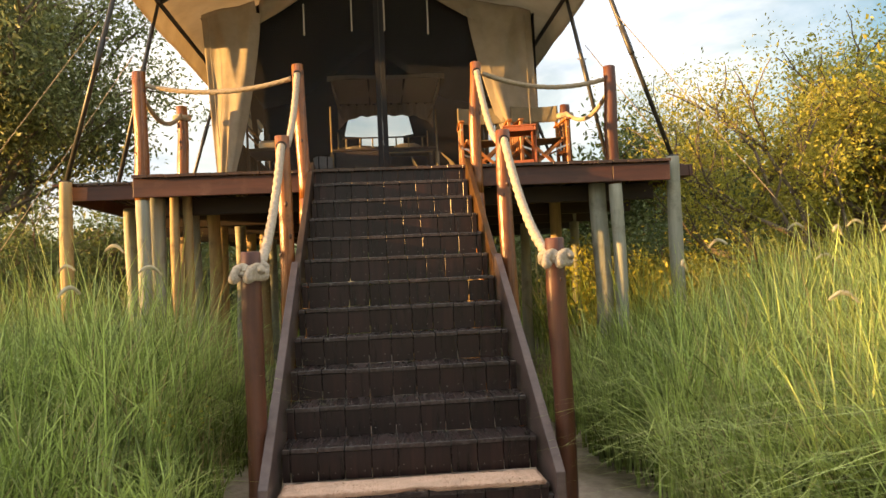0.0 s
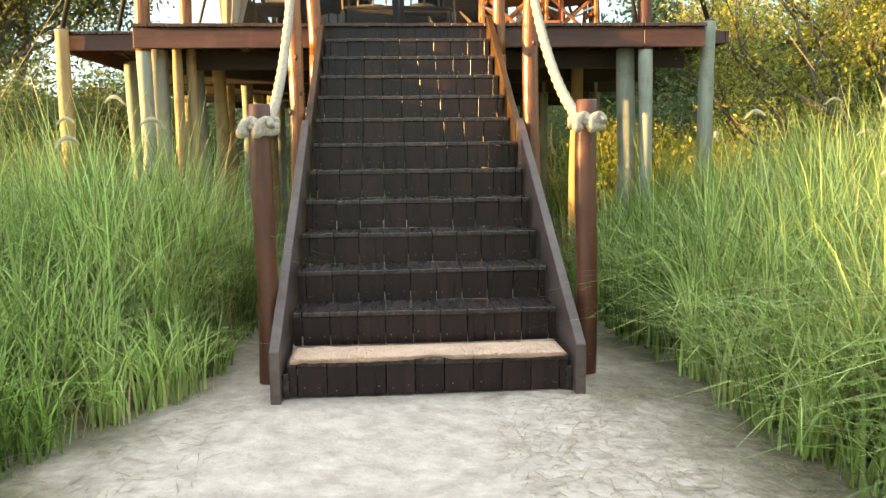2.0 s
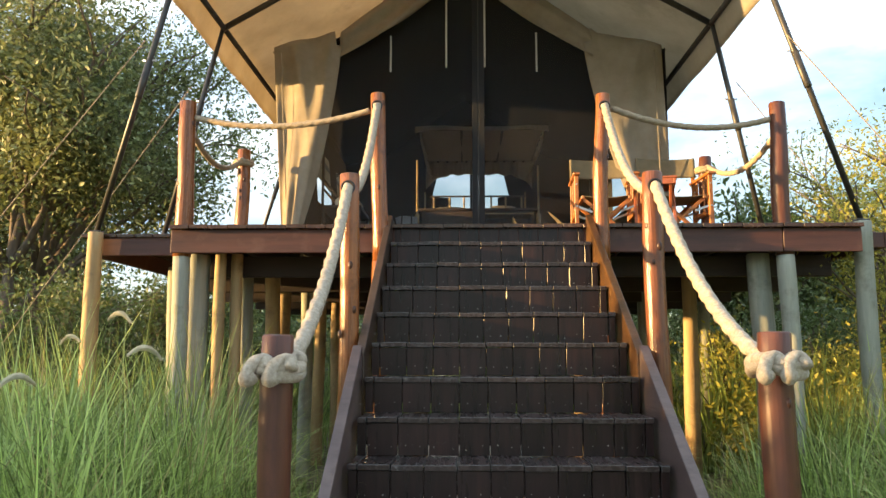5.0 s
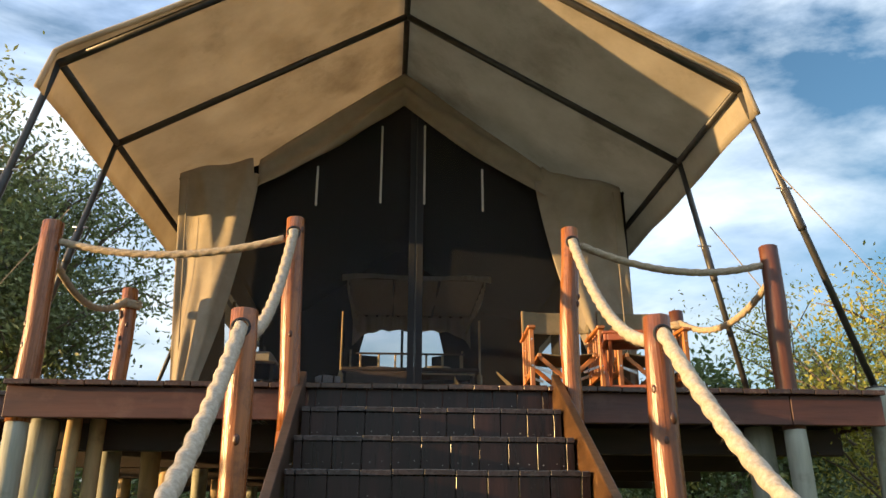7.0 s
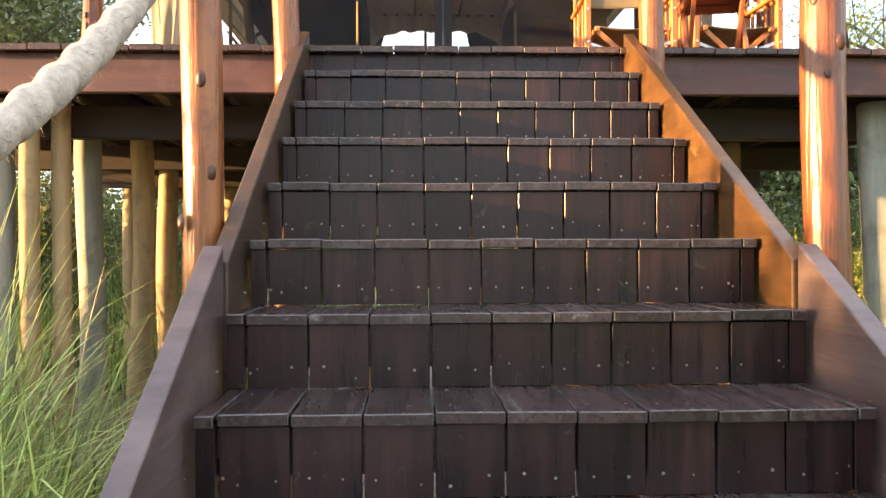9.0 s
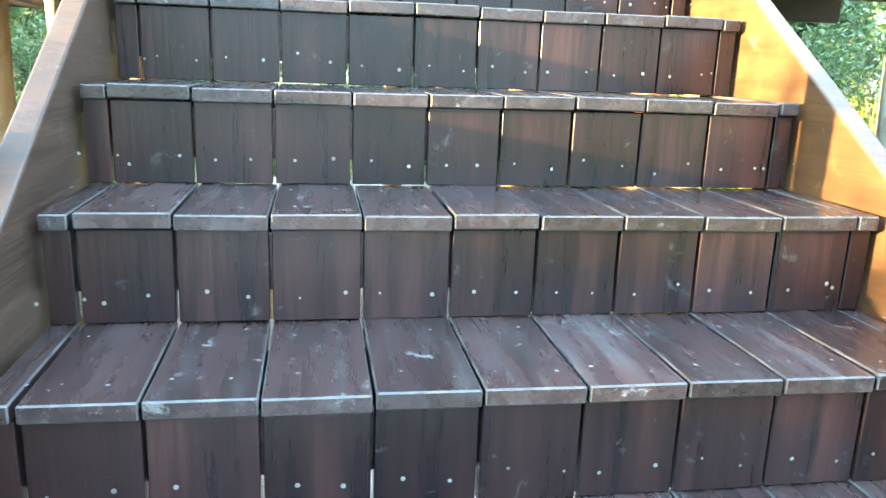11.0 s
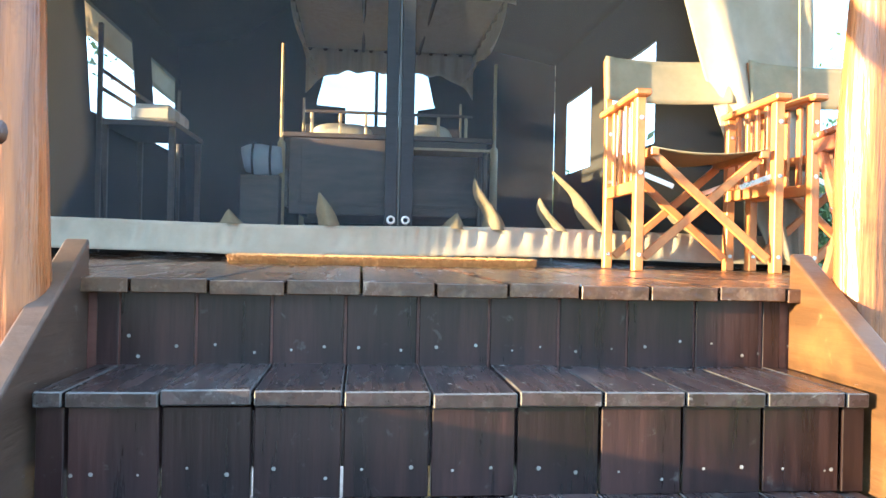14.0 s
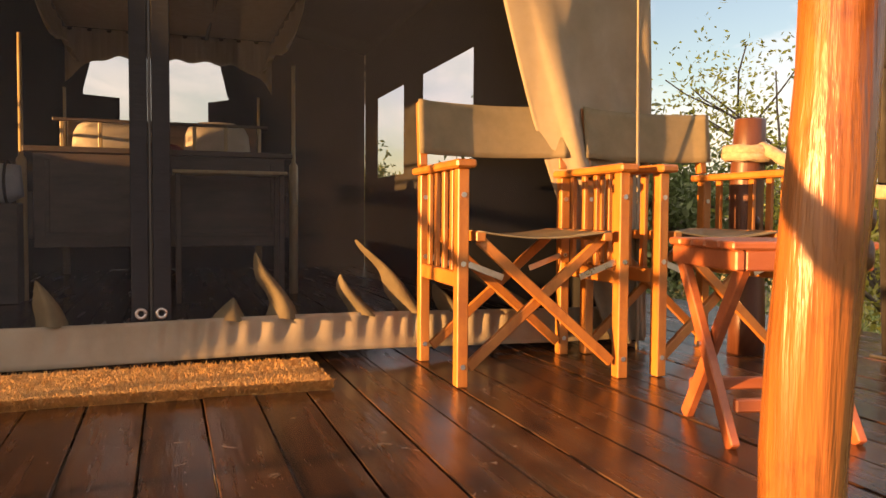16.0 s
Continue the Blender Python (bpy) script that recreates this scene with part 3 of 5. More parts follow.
# ---- trees and bushes ----
def tree(name, x, y, height, spread, leaf, material, leaves, label, category="tree", seed=0, trunk=0.12, stems=1, low=0.25, clump=0.35, lean=0.0):
    """A tapered trunk with forking limbs, and leaf sprays gathered round the outer twigs, with gaps between."""
    r = random.Random(seed)
    root = thing(name, pose(x, y, ground_height(x, y) - 0.05), label, category)
    v, f, tips = [], [], []

    def limb(p, d, length, rad, depth):
        pts, q = [p], p
        for k in range(4):
            d = (d + Vector((r.gauss(0, 0.16), r.gauss(0, 0.16), r.gauss(0.03, 0.1)))).normalized()
            q = q + d * length / 4
            pts.append(q)
            if depth >= 2 or k > 1:
                tips.append((q, depth))
        tv, tf = tube(pts, [rad * (1 - 0.12 * k) for k in range(5)], 6 if depth else 9)
        b = len(v)
        v.extend(tv)
        f.extend(tuple(i + b for i in face) for face in tf)
        if depth < 3:
            for k in range(r.randint(3, 4) if depth else 5):
                a = r.uniform(0, 6.3)
                tilt = r.uniform(0.35, 1.0)
                e = (d * math.cos(tilt) + Vector((math.cos(a) * spread, math.sin(a) * spread, 0.15)) * math.sin(tilt)).normalized()
                limb(pts[r.randint(2, 4)], e, length * r.uniform(0.55, 0.8), rad * 0.55, depth + 1)
    for s in range(stems):
        a = r.uniform(0, 6.3)
        tip = lean or 0.5
        limb(Vector((0.1 * s * math.cos(a), 0.1 * s * math.sin(a), 0)), Vector((math.cos(a) * tip, math.sin(a) * tip, 1)).normalized(), height * 0.42, trunk, 0)
    if stems > 1:
        tv, tf = tube([Vector((0, 0, -0.1)), Vector((0, 0, 0.02)), Vector((0, 0, 0.12))], [0.1 * stems, 0.1 * stems, 0.04], 9)
        b = len(v)
        v.extend(tv)
        f.extend(tuple(i + b for i in face) for face in tf)
    put("trunk", mesh("trunk", v, f, M_BARK, True), root)
    good = [t for t in tips if t[0].z > height * low * 0.6]
    rng = np.random.default_rng(seed + 50)
    pick = rng.integers(0, len(good), leaves // 14)
    cen = np.array([good[i][0] for i in pick]) + rng.normal(0, clump * 0.5, (len(pick), 3))
    c = np.repeat(cen, 14, 0) + rng.normal(0, clump * 0.33, (len(pick) * 14, 3))
    n = len(c)
    u = rng.normal(0, 1, (n, 3))
    u /= np.linalg.norm(u, axis=1)[:, None]
    w = np.cross(u, rng.normal(0, 1, (n, 3)))
    w /= np.linalg.norm(w, axis=1)[:, None]
    size = leaf * rng.uniform(0.6, 1.4, n)[:, None]
    c[:, 2] = np.maximum(c[:, 2], 0.1)
    verts = np.stack([c - u * size, c + w * size * 0.4, c + u * size, c - w * size * 0.4], 1).reshape(-1, 3)
    me = bpy.data.meshes.new("crown")
    me.vertices.add(n * 4)
    me.vertices.foreach_set("co", verts.reshape(-1))
    me.loops.add(n * 4)
    me.loops.foreach_set("vertex_index", np.arange(n * 4))
    me.polygons.add(n)
    me.polygons.foreach_set("loop_start", np.arange(n) * 4)
    me.materials.append(material)
    me.update(calc_edges=True)
    put("crown", me, root)
    return root


tree("broad_tree", -6.6, 9.0, 8.6, 0.9, 0.046, M_LEAFD, 95000, "dark broad-crowned tree with small leaves against the sky", seed=3, trunk=0.13, stems=3, low=0.0, clump=0.5)
tree("broad_tree", -10.5, 12.5, 7.0, 0.9, 0.075, M_LEAFD, 26000, "dark dense tree standing in long grass", seed=8, trunk=0.18, stems=2, low=0.1, clump=0.5)
tree("golden_bush", 5.5, 4.7, 4.7, 0.9, 0.022, M_LEAFY, 75000, "large thorn bush with yellow-green leaves in evening sun", "bush", seed=5, trunk=0.06, stems=6, low=0.0, clump=0.30, lean=0.65)
tree("golden_bush", 7.6, 5.6, 4.8, 1.0, 0.045, M_LEAFY, 34000, "tall yellow-green bush in evening sun", "bush", seed=9, trunk=0.07, stems=6, low=0.0, clump=0.45, lean=0.8)
tree("green_tree", 6.2, 14.0, 5.0, 0.95, 0.07, M_LEAFM, 30000, "green tree behind the tent", seed=12, trunk=0.14, stems=3, low=0.0, clump=0.5)
# unseen bushes, added to keep the low sun off the stair foot
for i, (x, y) in enumerate(((-8.0, -2.6), (-8.2, -0.9), (-8.6, 0.5), (-9.5, -4.2))):
    tree("shade_bush", x, y, 2.3 if y > -1 else 1.9, 1.0, 0.06, M_LEAFM, 12000, "unseen leafy bush added to shade the path and steps", "bush", seed=130 + i, trunk=0.05, stems=5, low=0.0, clump=0.4, lean=0.9)
for i in range(13):
    a = i * 0.2 - 1.0
    d = 24 + 7 * random.Random(i).random()
    tree("far_tree", d * math.sin(a), 4 + d * math.cos(a), 4.0 + 2.0 * random.Random(i + 40).random(), 0.95, 0.15, M_LEAFM, 8000, "distant bush savanna tree", seed=60 + i, trunk=0.15, stems=4, low=0.0, clump=0.7, lean=0.8)
for i, (x, y, h) in enumerate(((3.7, 6.6, 1.9), (4.6, 9.0, 2.4), (3.0, 10.5, 2.2), (1.0, 13.5, 2.0), (-5.6, 6.3, 2.6), (-4.2, 11.5, 2.4), (5.2, 12.5, 2.6), (3.5, 4.6, 1.3), (-4.6, 8.2, 3.0), (-7.5, 10.5, 2.6), (-8.0, 6.6, 2.2), (-11.0, 8.0, 2.4), (-2.5, 14.0, 2.2))):
    tree("low_bush", x, y, h, 1.0, 0.034, M_LEAFY if i in (0, 7) else M_LEAFM, 18000, "low leafy bush growing in the grass", "bush", seed=90 + i, trunk=0.03, stems=6, low=0.0, clump=0.35, lean=1.0)


# ---- deck structure ----
deck = thing("deck", pose(0, 0, 0), "raised dark timber deck on grey poles", "deck", kind="structure")
LEFT, RIGHT, BACK = -2.32, 2.66, 10.2
span("fascia", LEFT, 2.10, FRONT + 0.02, FRONT + 0.06, DECK - 0.20, DECK - 0.028, M_FASCIA, deck)
span("fascia", 2.104, RIGHT, FRONT + 0.018, FRONT + 0.058, DECK - 0.20, DECK - 0.028, M_FASCIA, deck)
span("fascia", LEFT - 0.75, LEFT - 0.004, FRONT + 0.40, FRONT + 0.44, DECK - 0.17, DECK - 0.028, M_FASCIA, deck)
span("fascia", RIGHT + 0.004, RIGHT + 0.28, FRONT + 0.25, FRONT + 0.29, DECK - 0.14, DECK - 0.028, M_FASCIA, deck)
span("fascia", LEFT - 0.79, LEFT - 0.754, FRONT + 0.40, BACK, DECK - 0.17, DECK - 0.028, M_FASCIA, deck)
span("fascia", RIGHT + 0.284, RIGHT + 0.32, FRONT + 0.25, BACK, DECK - 0.14, DECK - 0.028, M_FASCIA, deck)
for k in range(5):
    y = FRONT + 0.5 + k * 1.5
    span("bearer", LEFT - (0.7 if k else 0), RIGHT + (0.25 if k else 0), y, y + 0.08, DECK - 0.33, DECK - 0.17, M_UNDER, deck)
for k in range(12):
    x = LEFT + 0.03 + k * 0.44
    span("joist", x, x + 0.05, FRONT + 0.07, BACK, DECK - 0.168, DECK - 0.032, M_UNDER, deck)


def support(x, y, top, r, material, label, seed):
    ob = put("support_pole", log_mesh("support_pole", (x, y, -0.3), (x, y, top), r, material, seed))
    return tagged(ob, label, "pole", "deck poles")


GREY, BARE = "weathered grey-green round pole under the deck", "bare timber pole under the deck"
support(-2.20, FRONT + 0.30, DECK - 0.19, 0.092, M_POLE, GREY, 1)
support(2.02, FRONT + 0.30, DECK - 0.19, 0.085, M_POLE, GREY, 2)
support(-3.02, FRONT + 0.32, DECK - 0.005, 0.06, M_POLEY, "grey pole rising beside the deck edge", 3)
support(2.76, FRONT + 0.20, DECK + 0.04, 0.068, M_POLE, "grey pole rising beside the deck edge", 4)
for i, (x, y) in enumerate(((-2.75, 4.55), (-2.02, 3.50), (-1.93, 3.62), (-2.0, 4.1), (-1.92, 4.7), (-1.95, 5.35), (-1.9, 6.2), (-1.9, 7.0), (-1.85, 7.9), (-1.85, 8.8), (-0.6, 5.6), (0.3, 6.6), (-0.9, 8.6),
                            (1.0, 5.6), (1.95, 5.1), (1.9, 6.8), (1.95, 8.5), (0.9, 8.0), (2.6, 6.8), (-2.8, 7.0))):
    support(x, y, DECK - 0.17, 0.07 if y > 4 else 0.045, M_POLEY if i % 3 else M_POLE, BARE, 20 + i)

# ---- staircase ----
stairs = thing("staircase", pose(0, 0, 0), "steep dark-stained timber staircase of thirteen steps", "stairs", kind="structure")
SLOPE = RISE / GOING


def stringer(side, x0, x1, y0, y1, lift, foot):
    """A sloping side plank; foot: cut upright at the bottom."""
    z = lambda y: RISE + y * SLOPE + lift
    prof = [(y0, max(-0.05, z(y0) - 0.36)), (y1, z(y1) - 0.36), (y1, z(y1)), (y0, z(y0))]
    if foot:
        prof = [(y0, -0.05), (y0 + 0.25, -0.05), (y1, z(y1) - 0.36), (y1, z(y1)), (y0, z(y0))]
    n = len(prof)
    verts = [(side * x, y, zz) for x in (x0, x1) for y, zz in prof]
    faces = [tuple(range(n)), tuple(range(2 * n - 1, n - 1, -1))] + [(i, n + i, n + (i + 1) % n, (i + 1) % n) for i in range(n)]
    ob = put("stringer", mesh("stringer", verts, faces, M_STRINGERLOW if foot else M_STRINGER if side > 0 else M_STRINGERDULL), stairs, None, "varnished side plank of the stairs")
    b = ob.modifiers.new("edge", "BEVEL")
    b.width, b.segments = 0.005, 2
    return ob


for s in (-1, 1):
    stringer(s, HALF + 0.022, HALF + 0.072, -0.06, 1.72, 0.105, True)
    stringer(s, HALF + 0.012, HALF + 0.058, 1.724, FRONT + 0.015, 0.062, False)
    span("bearer_cleat", min(s * (HALF + 0.02), s * (HALF - 0.01)), max(s * (HALF + 0.02), s * (HALF - 0.01)), 0.0, 0.04, 0.0, 0.12, M_STEP, stairs)

# ---- rail posts and ropes ----
def rail_post(x, y, z0, z1, r, material, label, seed, lean=0.0):
    ob = put("rail_post", log_mesh("rail_post", (x + lean, y, z0), (x, y, z1), r, material, seed))
    r_knots = random.Random(seed)
    for k in range(5):
        f = r_knots.uniform(0.35, 0.95)
        a = r_knots.uniform(-2.9, -0.2)
        c = Vector((x + lean, y, z0)).lerp(Vector((x, y, z1)), f)
        out, along = Vector((math.cos(a), math.sin(a), 0)), Vector((-math.sin(a), math.cos(a), 0))
        big = r_knots.uniform(0.010, 0.017)
        kv = [c + out * (r + 0.002)]
        for ring, lift in ((0.5, 0.0025), (0.9, 0.0), (1.3, -0.008)):
            for q in range(10):
                b = 2 * math.pi * q / 10
                kv.append(c + out * (r * 1.0 + lift) + along * big * ring * math.cos(b) * 0.8 + Vector((0, 0, big * ring * 1.4 * math.sin(b))))
        kf = [(0, 1 + q, 1 + (q + 1) % 10) for q in range(10)]
        kf += [(1 + m * 10 + q, 11 + m * 10 + q, 11 + m * 10 + (q + 1) % 10, 1 + m * 10 + (q + 1) % 10) for m in range(2) for q in range(10)]
        put("wood_knot", mesh("wood_knot", kv, kf, M_KNOT, True), ob)
    return tagged(ob, label, "post", "rail posts")


def hole_ring(p, d):
    """The dark burnt rim of a rope hole in a post."""
    d = Vector(d).normalized()
    s, u = d.cross(Vector((0, 0, 1))).normalized(), Vector((0, 0, 1))
    pts = [Vector(p) + (s * math.cos(a) + u * math.sin(a)) * 0.034 for a in [k * math.pi / 12 for k in range(25)]]
    tagged(put("rope_grommet", mesh("rope_grommet", *tube(pts, 0.0065, 8), M_BAND, True)), "black ring where the rope enters a post", "ring", "rope rings")


FL, FR = Vector((-0.815, 0.33, 1.41)), Vector((0.845, 0.33, 1.42))
ML, MR = Vector((-0.815, 1.90, 2.33)), Vector((0.825, 1.80, 2.31))
TL, TR = Vector((-0.80, 3.12, 3.21)), Vector((0.825, 3.15, 3.205))
CL, CR = Vector((-2.26, 3.33, 3.23)), Vector((2.14, 3.33, 3.19))
BL, BR = Vector((-2.22, 4.70, 3.22)), Vector((2.03, 4.70, 3.13))
LABEL = "reddish varnished round rail post with a rope"
for i, (p, r, m) in enumerate(((FL, 0.056, M_LOGDARK), (FR, 0.056, M_LOGDARK), (ML, 0.056, M_LOG), (MR, 0.056, M_LOGRED), (TL, 0.056, M_LOG), (TR, 0.053, M_LOG), (CL, 0.062, M_LOG), (CR, 0.062, M_LOGDARK))):
    lean = (0.034 if p is TL else -0.034) if p in (TL, TR) else 0.0
    rail_post(p.x, p.y, -0.3 if i < 4 else DECK - (0.22 if i > 5 else 0.28), p.z, r, m, LABEL, 200 + i, lean)
for i, p in enumerate((TL, TR)):
    tagged(put("support_pole", log_mesh("support_pole", (p.x, p.y, -0.3), (p.x + (0.03 if i == 0 else -0.03), p.y, DECK - 0.284), 0.06, M_LOG, 240 + i)), "varnished round pole under the top of the stairs", "pole", "deck poles")
for i, p in enumerate((CL, CR)):
    support(p.x, p.y, DECK - 0.222, 0.064, M_POLE, GREY, 230 + i)
for i, p in enumerate((BL, BR)):
    rail_post(p.x, p.y, DECK, p.z, 0.06, M_LOG if i == 0 else M_LOGDARK, "varnished rail post standing on the deck", 220 + i)


def rope(points, r, material, label):
    ob = put("rope", rope_mesh("rope", points, r, material))
    tagged(ob, label, "rope", "rail ropes")
    if material is M_ROPE:
        rr = random.Random(len(points) * 7 + int(points[0][0] * 100))
        fv, ff = [], []
        for k in range(900):
            i = rr.randrange(len(points) - 1)
            p = Vector(points[i]).lerp(Vector(points[i + 1]), rr.random())
            o = Vector((rr.gauss(0, 1), rr.gauss(0, 1), rr.gauss(0, 1))).normalized()
            a, e = p + o * r * 0.75, p + o * (r + rr.uniform(0.003, 0.014)) + Vector((0, 0, -0.006))
            t = o.cross(Vector((0.3, 0.5, 0.8))).normalized() * 0.0012
            b = len(fv)
            fv += [a - t, a + t, e]
            ff.append((b, b + 1, b + 2))
        tagged(put("fray", mesh("fray", fv, ff, M_ROPE), ob), kind="stuff")
    return ob


def knot(p, r, label):
    """Rope wound twice round a post with a lump in front."""
    pts = []
    for k in range(60):
        a = 2 * math.pi * k / 28
        pts.append(Vector((p.x + 0.074 * math.cos(a), p.y + 0.074 * math.sin(a), p.z - 0.085 - 0.04 * k / 60 + 0.012 * math.sin(a * 2))))
    ob = put("rope_knot", rope_mesh("rope_knot", pts, r, M_ROPE))
    tagged(ob, label, "rope", "rope knots")
    for dx in (-0.045, 0.03):
        lump = [Vector((p.x + dx + 0.035 * math.cos(a * 0.7), p.y - 0.085 + 0.02 * math.sin(a), p.z - 0.11 + 0.035 * math.sin(a * 0.9))) for a in [i * 0.35 for i in range(19)]]
        put("loop", rope_mesh("loop", lump, r * 0.85, M_ROPE), ob)


STEP_ROPE, DECK_ROPE = "thick pale frayed rope handrail beside the stairs", "twisted weathered rope strung between deck posts"
for f_post, m_post, t_post, s in ((FL, ML, TL, 1), (FR, MR, TR, -1)):
    a, b, c = f_post + Vector((s * 0.045, -0.06, -0.10)), m_post + Vector((0, -0.062, -0.08)), t_post + Vector((0, -0.062, -0.10))
    rope(sag(a, b, 0.13), 0.031, M_ROPE, STEP_ROPE)
    hole_ring(m_post + Vector((0, -0.058, -0.08)), (0, 1, 0))
    hole_ring(t_post + Vector((0, -0.058, -0.10)), (0, 1, 0))
    rope(sag(m_post + Vector((0, 0.06, -0.08)), c, 0.16), 0.030, M_ROPE, STEP_ROPE)
    knot(f_post, 0.027, "pale rope knotted round the lowest stair post")
rope(sag(TL + Vector((-0.06, 0, -0.12)), CL + Vector((0.06, 0, -0.12)), 0.09), 0.024, M_ROPED, DECK_ROPE)
rope(sag(TR + Vector((0.06, 0, -0.10)), CR + Vector((-0.06, 0, -0.12)), 0.10), 0.024, M_ROPED, DECK_ROPE)
rope(sag(CL + Vector((0.02, 0.06, -0.22)), BL + Vector((0, -0.06, -0.10)), 0.16), 0.024, M_ROPED, DECK_ROPE)
rope(sag(CR + Vector((0, 0.06, -0.22)), BR + Vector((0, -0.06, -0.10)), 0.16), 0.024, M_ROPED, DECK_ROPE)
for p in (BL, BR):
    pts = [Vector((p.x + 0.078 * math.cos(a), p.y + 0.078 * math.sin(a), p.z - 0.10 - 0.02 * a / 6)) for a in [i * 0.22 for i in range(58)]]
    tagged(put("rope_knot", rope_mesh("rope_knot", pts, 0.022, M_ROPED)), "weathered rope wound round a deck post", "rope", "rope knots")

# ---- tent ----
MID, WALL = -0.16, 5.0
EAVE_Z, RIDGE_Z, HALFROOF = 4.20, 5.46, 2.13
ROOF0, ROOF1 = 3.02, 11.0
tent = thing("safari_tent", pose(0, 0, 0), "tan canvas safari tent with a wide fly sheet on steel poles", "tent", kind="structure")


def fly(u, v):
    y = ROOF0 + (ROOF1 - ROOF0) * v
    s = (u - 0.5) * 2
    a = abs(s)
    if a < 0.86:
        f = a / 0.86
        x, z = HALFROOF * f, RIDGE_Z + (EAVE_Z - RIDGE_Z) * f - 0.05 * math.sin(math.pi * f)
    else:
        f = (a - 0.86) / 0.14
        x, z = HALFROOF + 0.07 * f, EAVE_Z - 0.26 * f
    z += 0.012 * math.sin(y * 5.0) * math.sin(math.pi * min(1, a)) + 0.02 * noise.noise(Vector((x * 1.5, y * 1.5, 4)))
    return (MID + math.copysign(x, s), y, z + 0.03)


fly_sheet = cloth("fly_sheet", fly, 60, 60, M_FLY, tent, 0.005, "taut fly sheet with drop edges")
# rolled hem at the front edge of the fly sheet
hem = [Vector(fly(k / 60, 0)) for k in range(61)]
v, f = tube(hem, 0.018, 8)
put("hem", mesh("hem", v, f, M_FLY, True), fly_sheet)


def pipe(name, a, b, r=0.024, parent=tent, material=M_METAL, label=""):
    v, f = tube([Vector(a), Vector(a).lerp(Vector(b), 0.5), Vector(b)], r, 12)
    return put(name, mesh(name, v, f, material, True), parent, None, label)


pipe("ridge_pole", (MID, ROOF0 + 0.05, RIDGE_Z - 0.03), (MID, ROOF1, RIDGE_Z - 0.03))
for y in (ROOF0 + 0.06, 4.15, 7.2, 10.0):
    for s in (-1, 1):
        pipe("rafter", (MID, y, RIDGE_Z - 0.05), (MID + s * HALFROOF, y, EAVE_Z - 0.03), 0.026)
for s in (-1, 1):
    pipe("purlin", (MID + s * (HALFROOF - 0.01), ROOF0 + 0.05, EAVE_Z - 0.02), (MID + s * (HALFROOF - 0.01), ROOF1, EAVE_Z - 0.02), 0.024)


def strut(a, b):
    """A telescopic leg with collar, pin and base."""
    a, b = Vector(a), Vector(b)
    root = thing("tent_leg", Matrix.Translation(b), "dark steel telescopic tent leg leaning outwards", "pole", "tent legs")
    top = a - b
    v, f = tube([Vector((0, 0, 0)), top * 0.5, top], 0.022, 12)
    shaft = put("shaft", mesh("shaft", v, f, M_METAL, True), root)
    v, f = tube([top * 0.52, top * 0.53, top * 0.66], 0.027, 12)
    put("sleeve", mesh("sleeve", v, f, M_METAL, True), shaft)
    v, f = tube([top * 0.66 + Vector((-0.05, 0, 0)), top * 0.66 + Vector((0.05, 0, 0))], 0.008, 8)
    put("pin", mesh("pin", v, f, M_CHROME, True), shaft)
    put("foot", box_mesh("foot", 0.09, 0.09, 0.012, M_METAL), root)


strut((MID - HALFROOF, 3.08, EAVE_Z - 0.02), (-3.02, FRONT + 0.33, DECK))
strut((MID + HALFROOF, 3.08, EAVE_Z - 0.02), (2.76, FRONT + 0.21, DECK + 0.05))
strut((MID - HALFROOF, 4.15, EAVE_Z - 0.02), (-2.80, 4.3, DECK))
strut((MID + HALFROOF, 4.15, EAVE_Z - 0.02), (2.45, 4.45, DECK))
strut((MID - HALFROOF, 7.2, EAVE_Z - 0.02), (-2.85, 7.2, DECK))
strut((MID + HALFROOF, 7.2, EAVE_Z - 0.02), (2.65, 7.2, DECK))


def guy(a, b):
    v, f = tube([Vector(a), Vector(b)], 0.004, 6)
    tagged(put("guy_line", mesh("guy_line", v, f, M_ROPED)), "thin guy line holding the fly sheet", "rope", "guy lines")


guy((MID + HALFROOF + 0.2, 3.15, 3.65), (5.4, 3.6, 0.0))
guy((MID - HALFROOF - 0.25, 3.15, 3.65), (-5.6, 3.6, 0.0))
guy((MID + HALFROOF + 0.18, 4.15, 3.65), (5.2, 4.8, 0.0))
guy((MID - HALFROOF - 0.25, 4.15, 3.65), (-5.4, 4.8, 0.0))

# front gable band: from the roof line down to the screen opening
TENT_L, TENT_R = -2.03, 1.74


def roof_line(x):
    d = abs(x - MID)
    return 5.38 - d * 0.745 if d < 1.27 else 4.434 - (d - 1.27) * 0.19


def open_line(x):
    d = abs(x - MID)
    return 5.06 - d * 0.73 - 0.05 * math.sin(min(1, d / 1.2) * math.pi)


def band(u, v):
    x = MID + (u - 0.5) * 2 * 1.22
    hi, lo = roof_line(x), open_line(x)
    fold = -0.05 + 0.035 * math.sin(v * 8 + x * 2.5) + 0.035 * noise.noise(Vector((x * 3, v * 4, 2)))
    return (x, WALL - 0.03 + fold * (0.4 + v), hi + (lo - hi) * v)


cloth("gable_band", band, 60, 12, M_CANVAS, tent, 0.006, "rolled tan canvas edge of the tent opening")


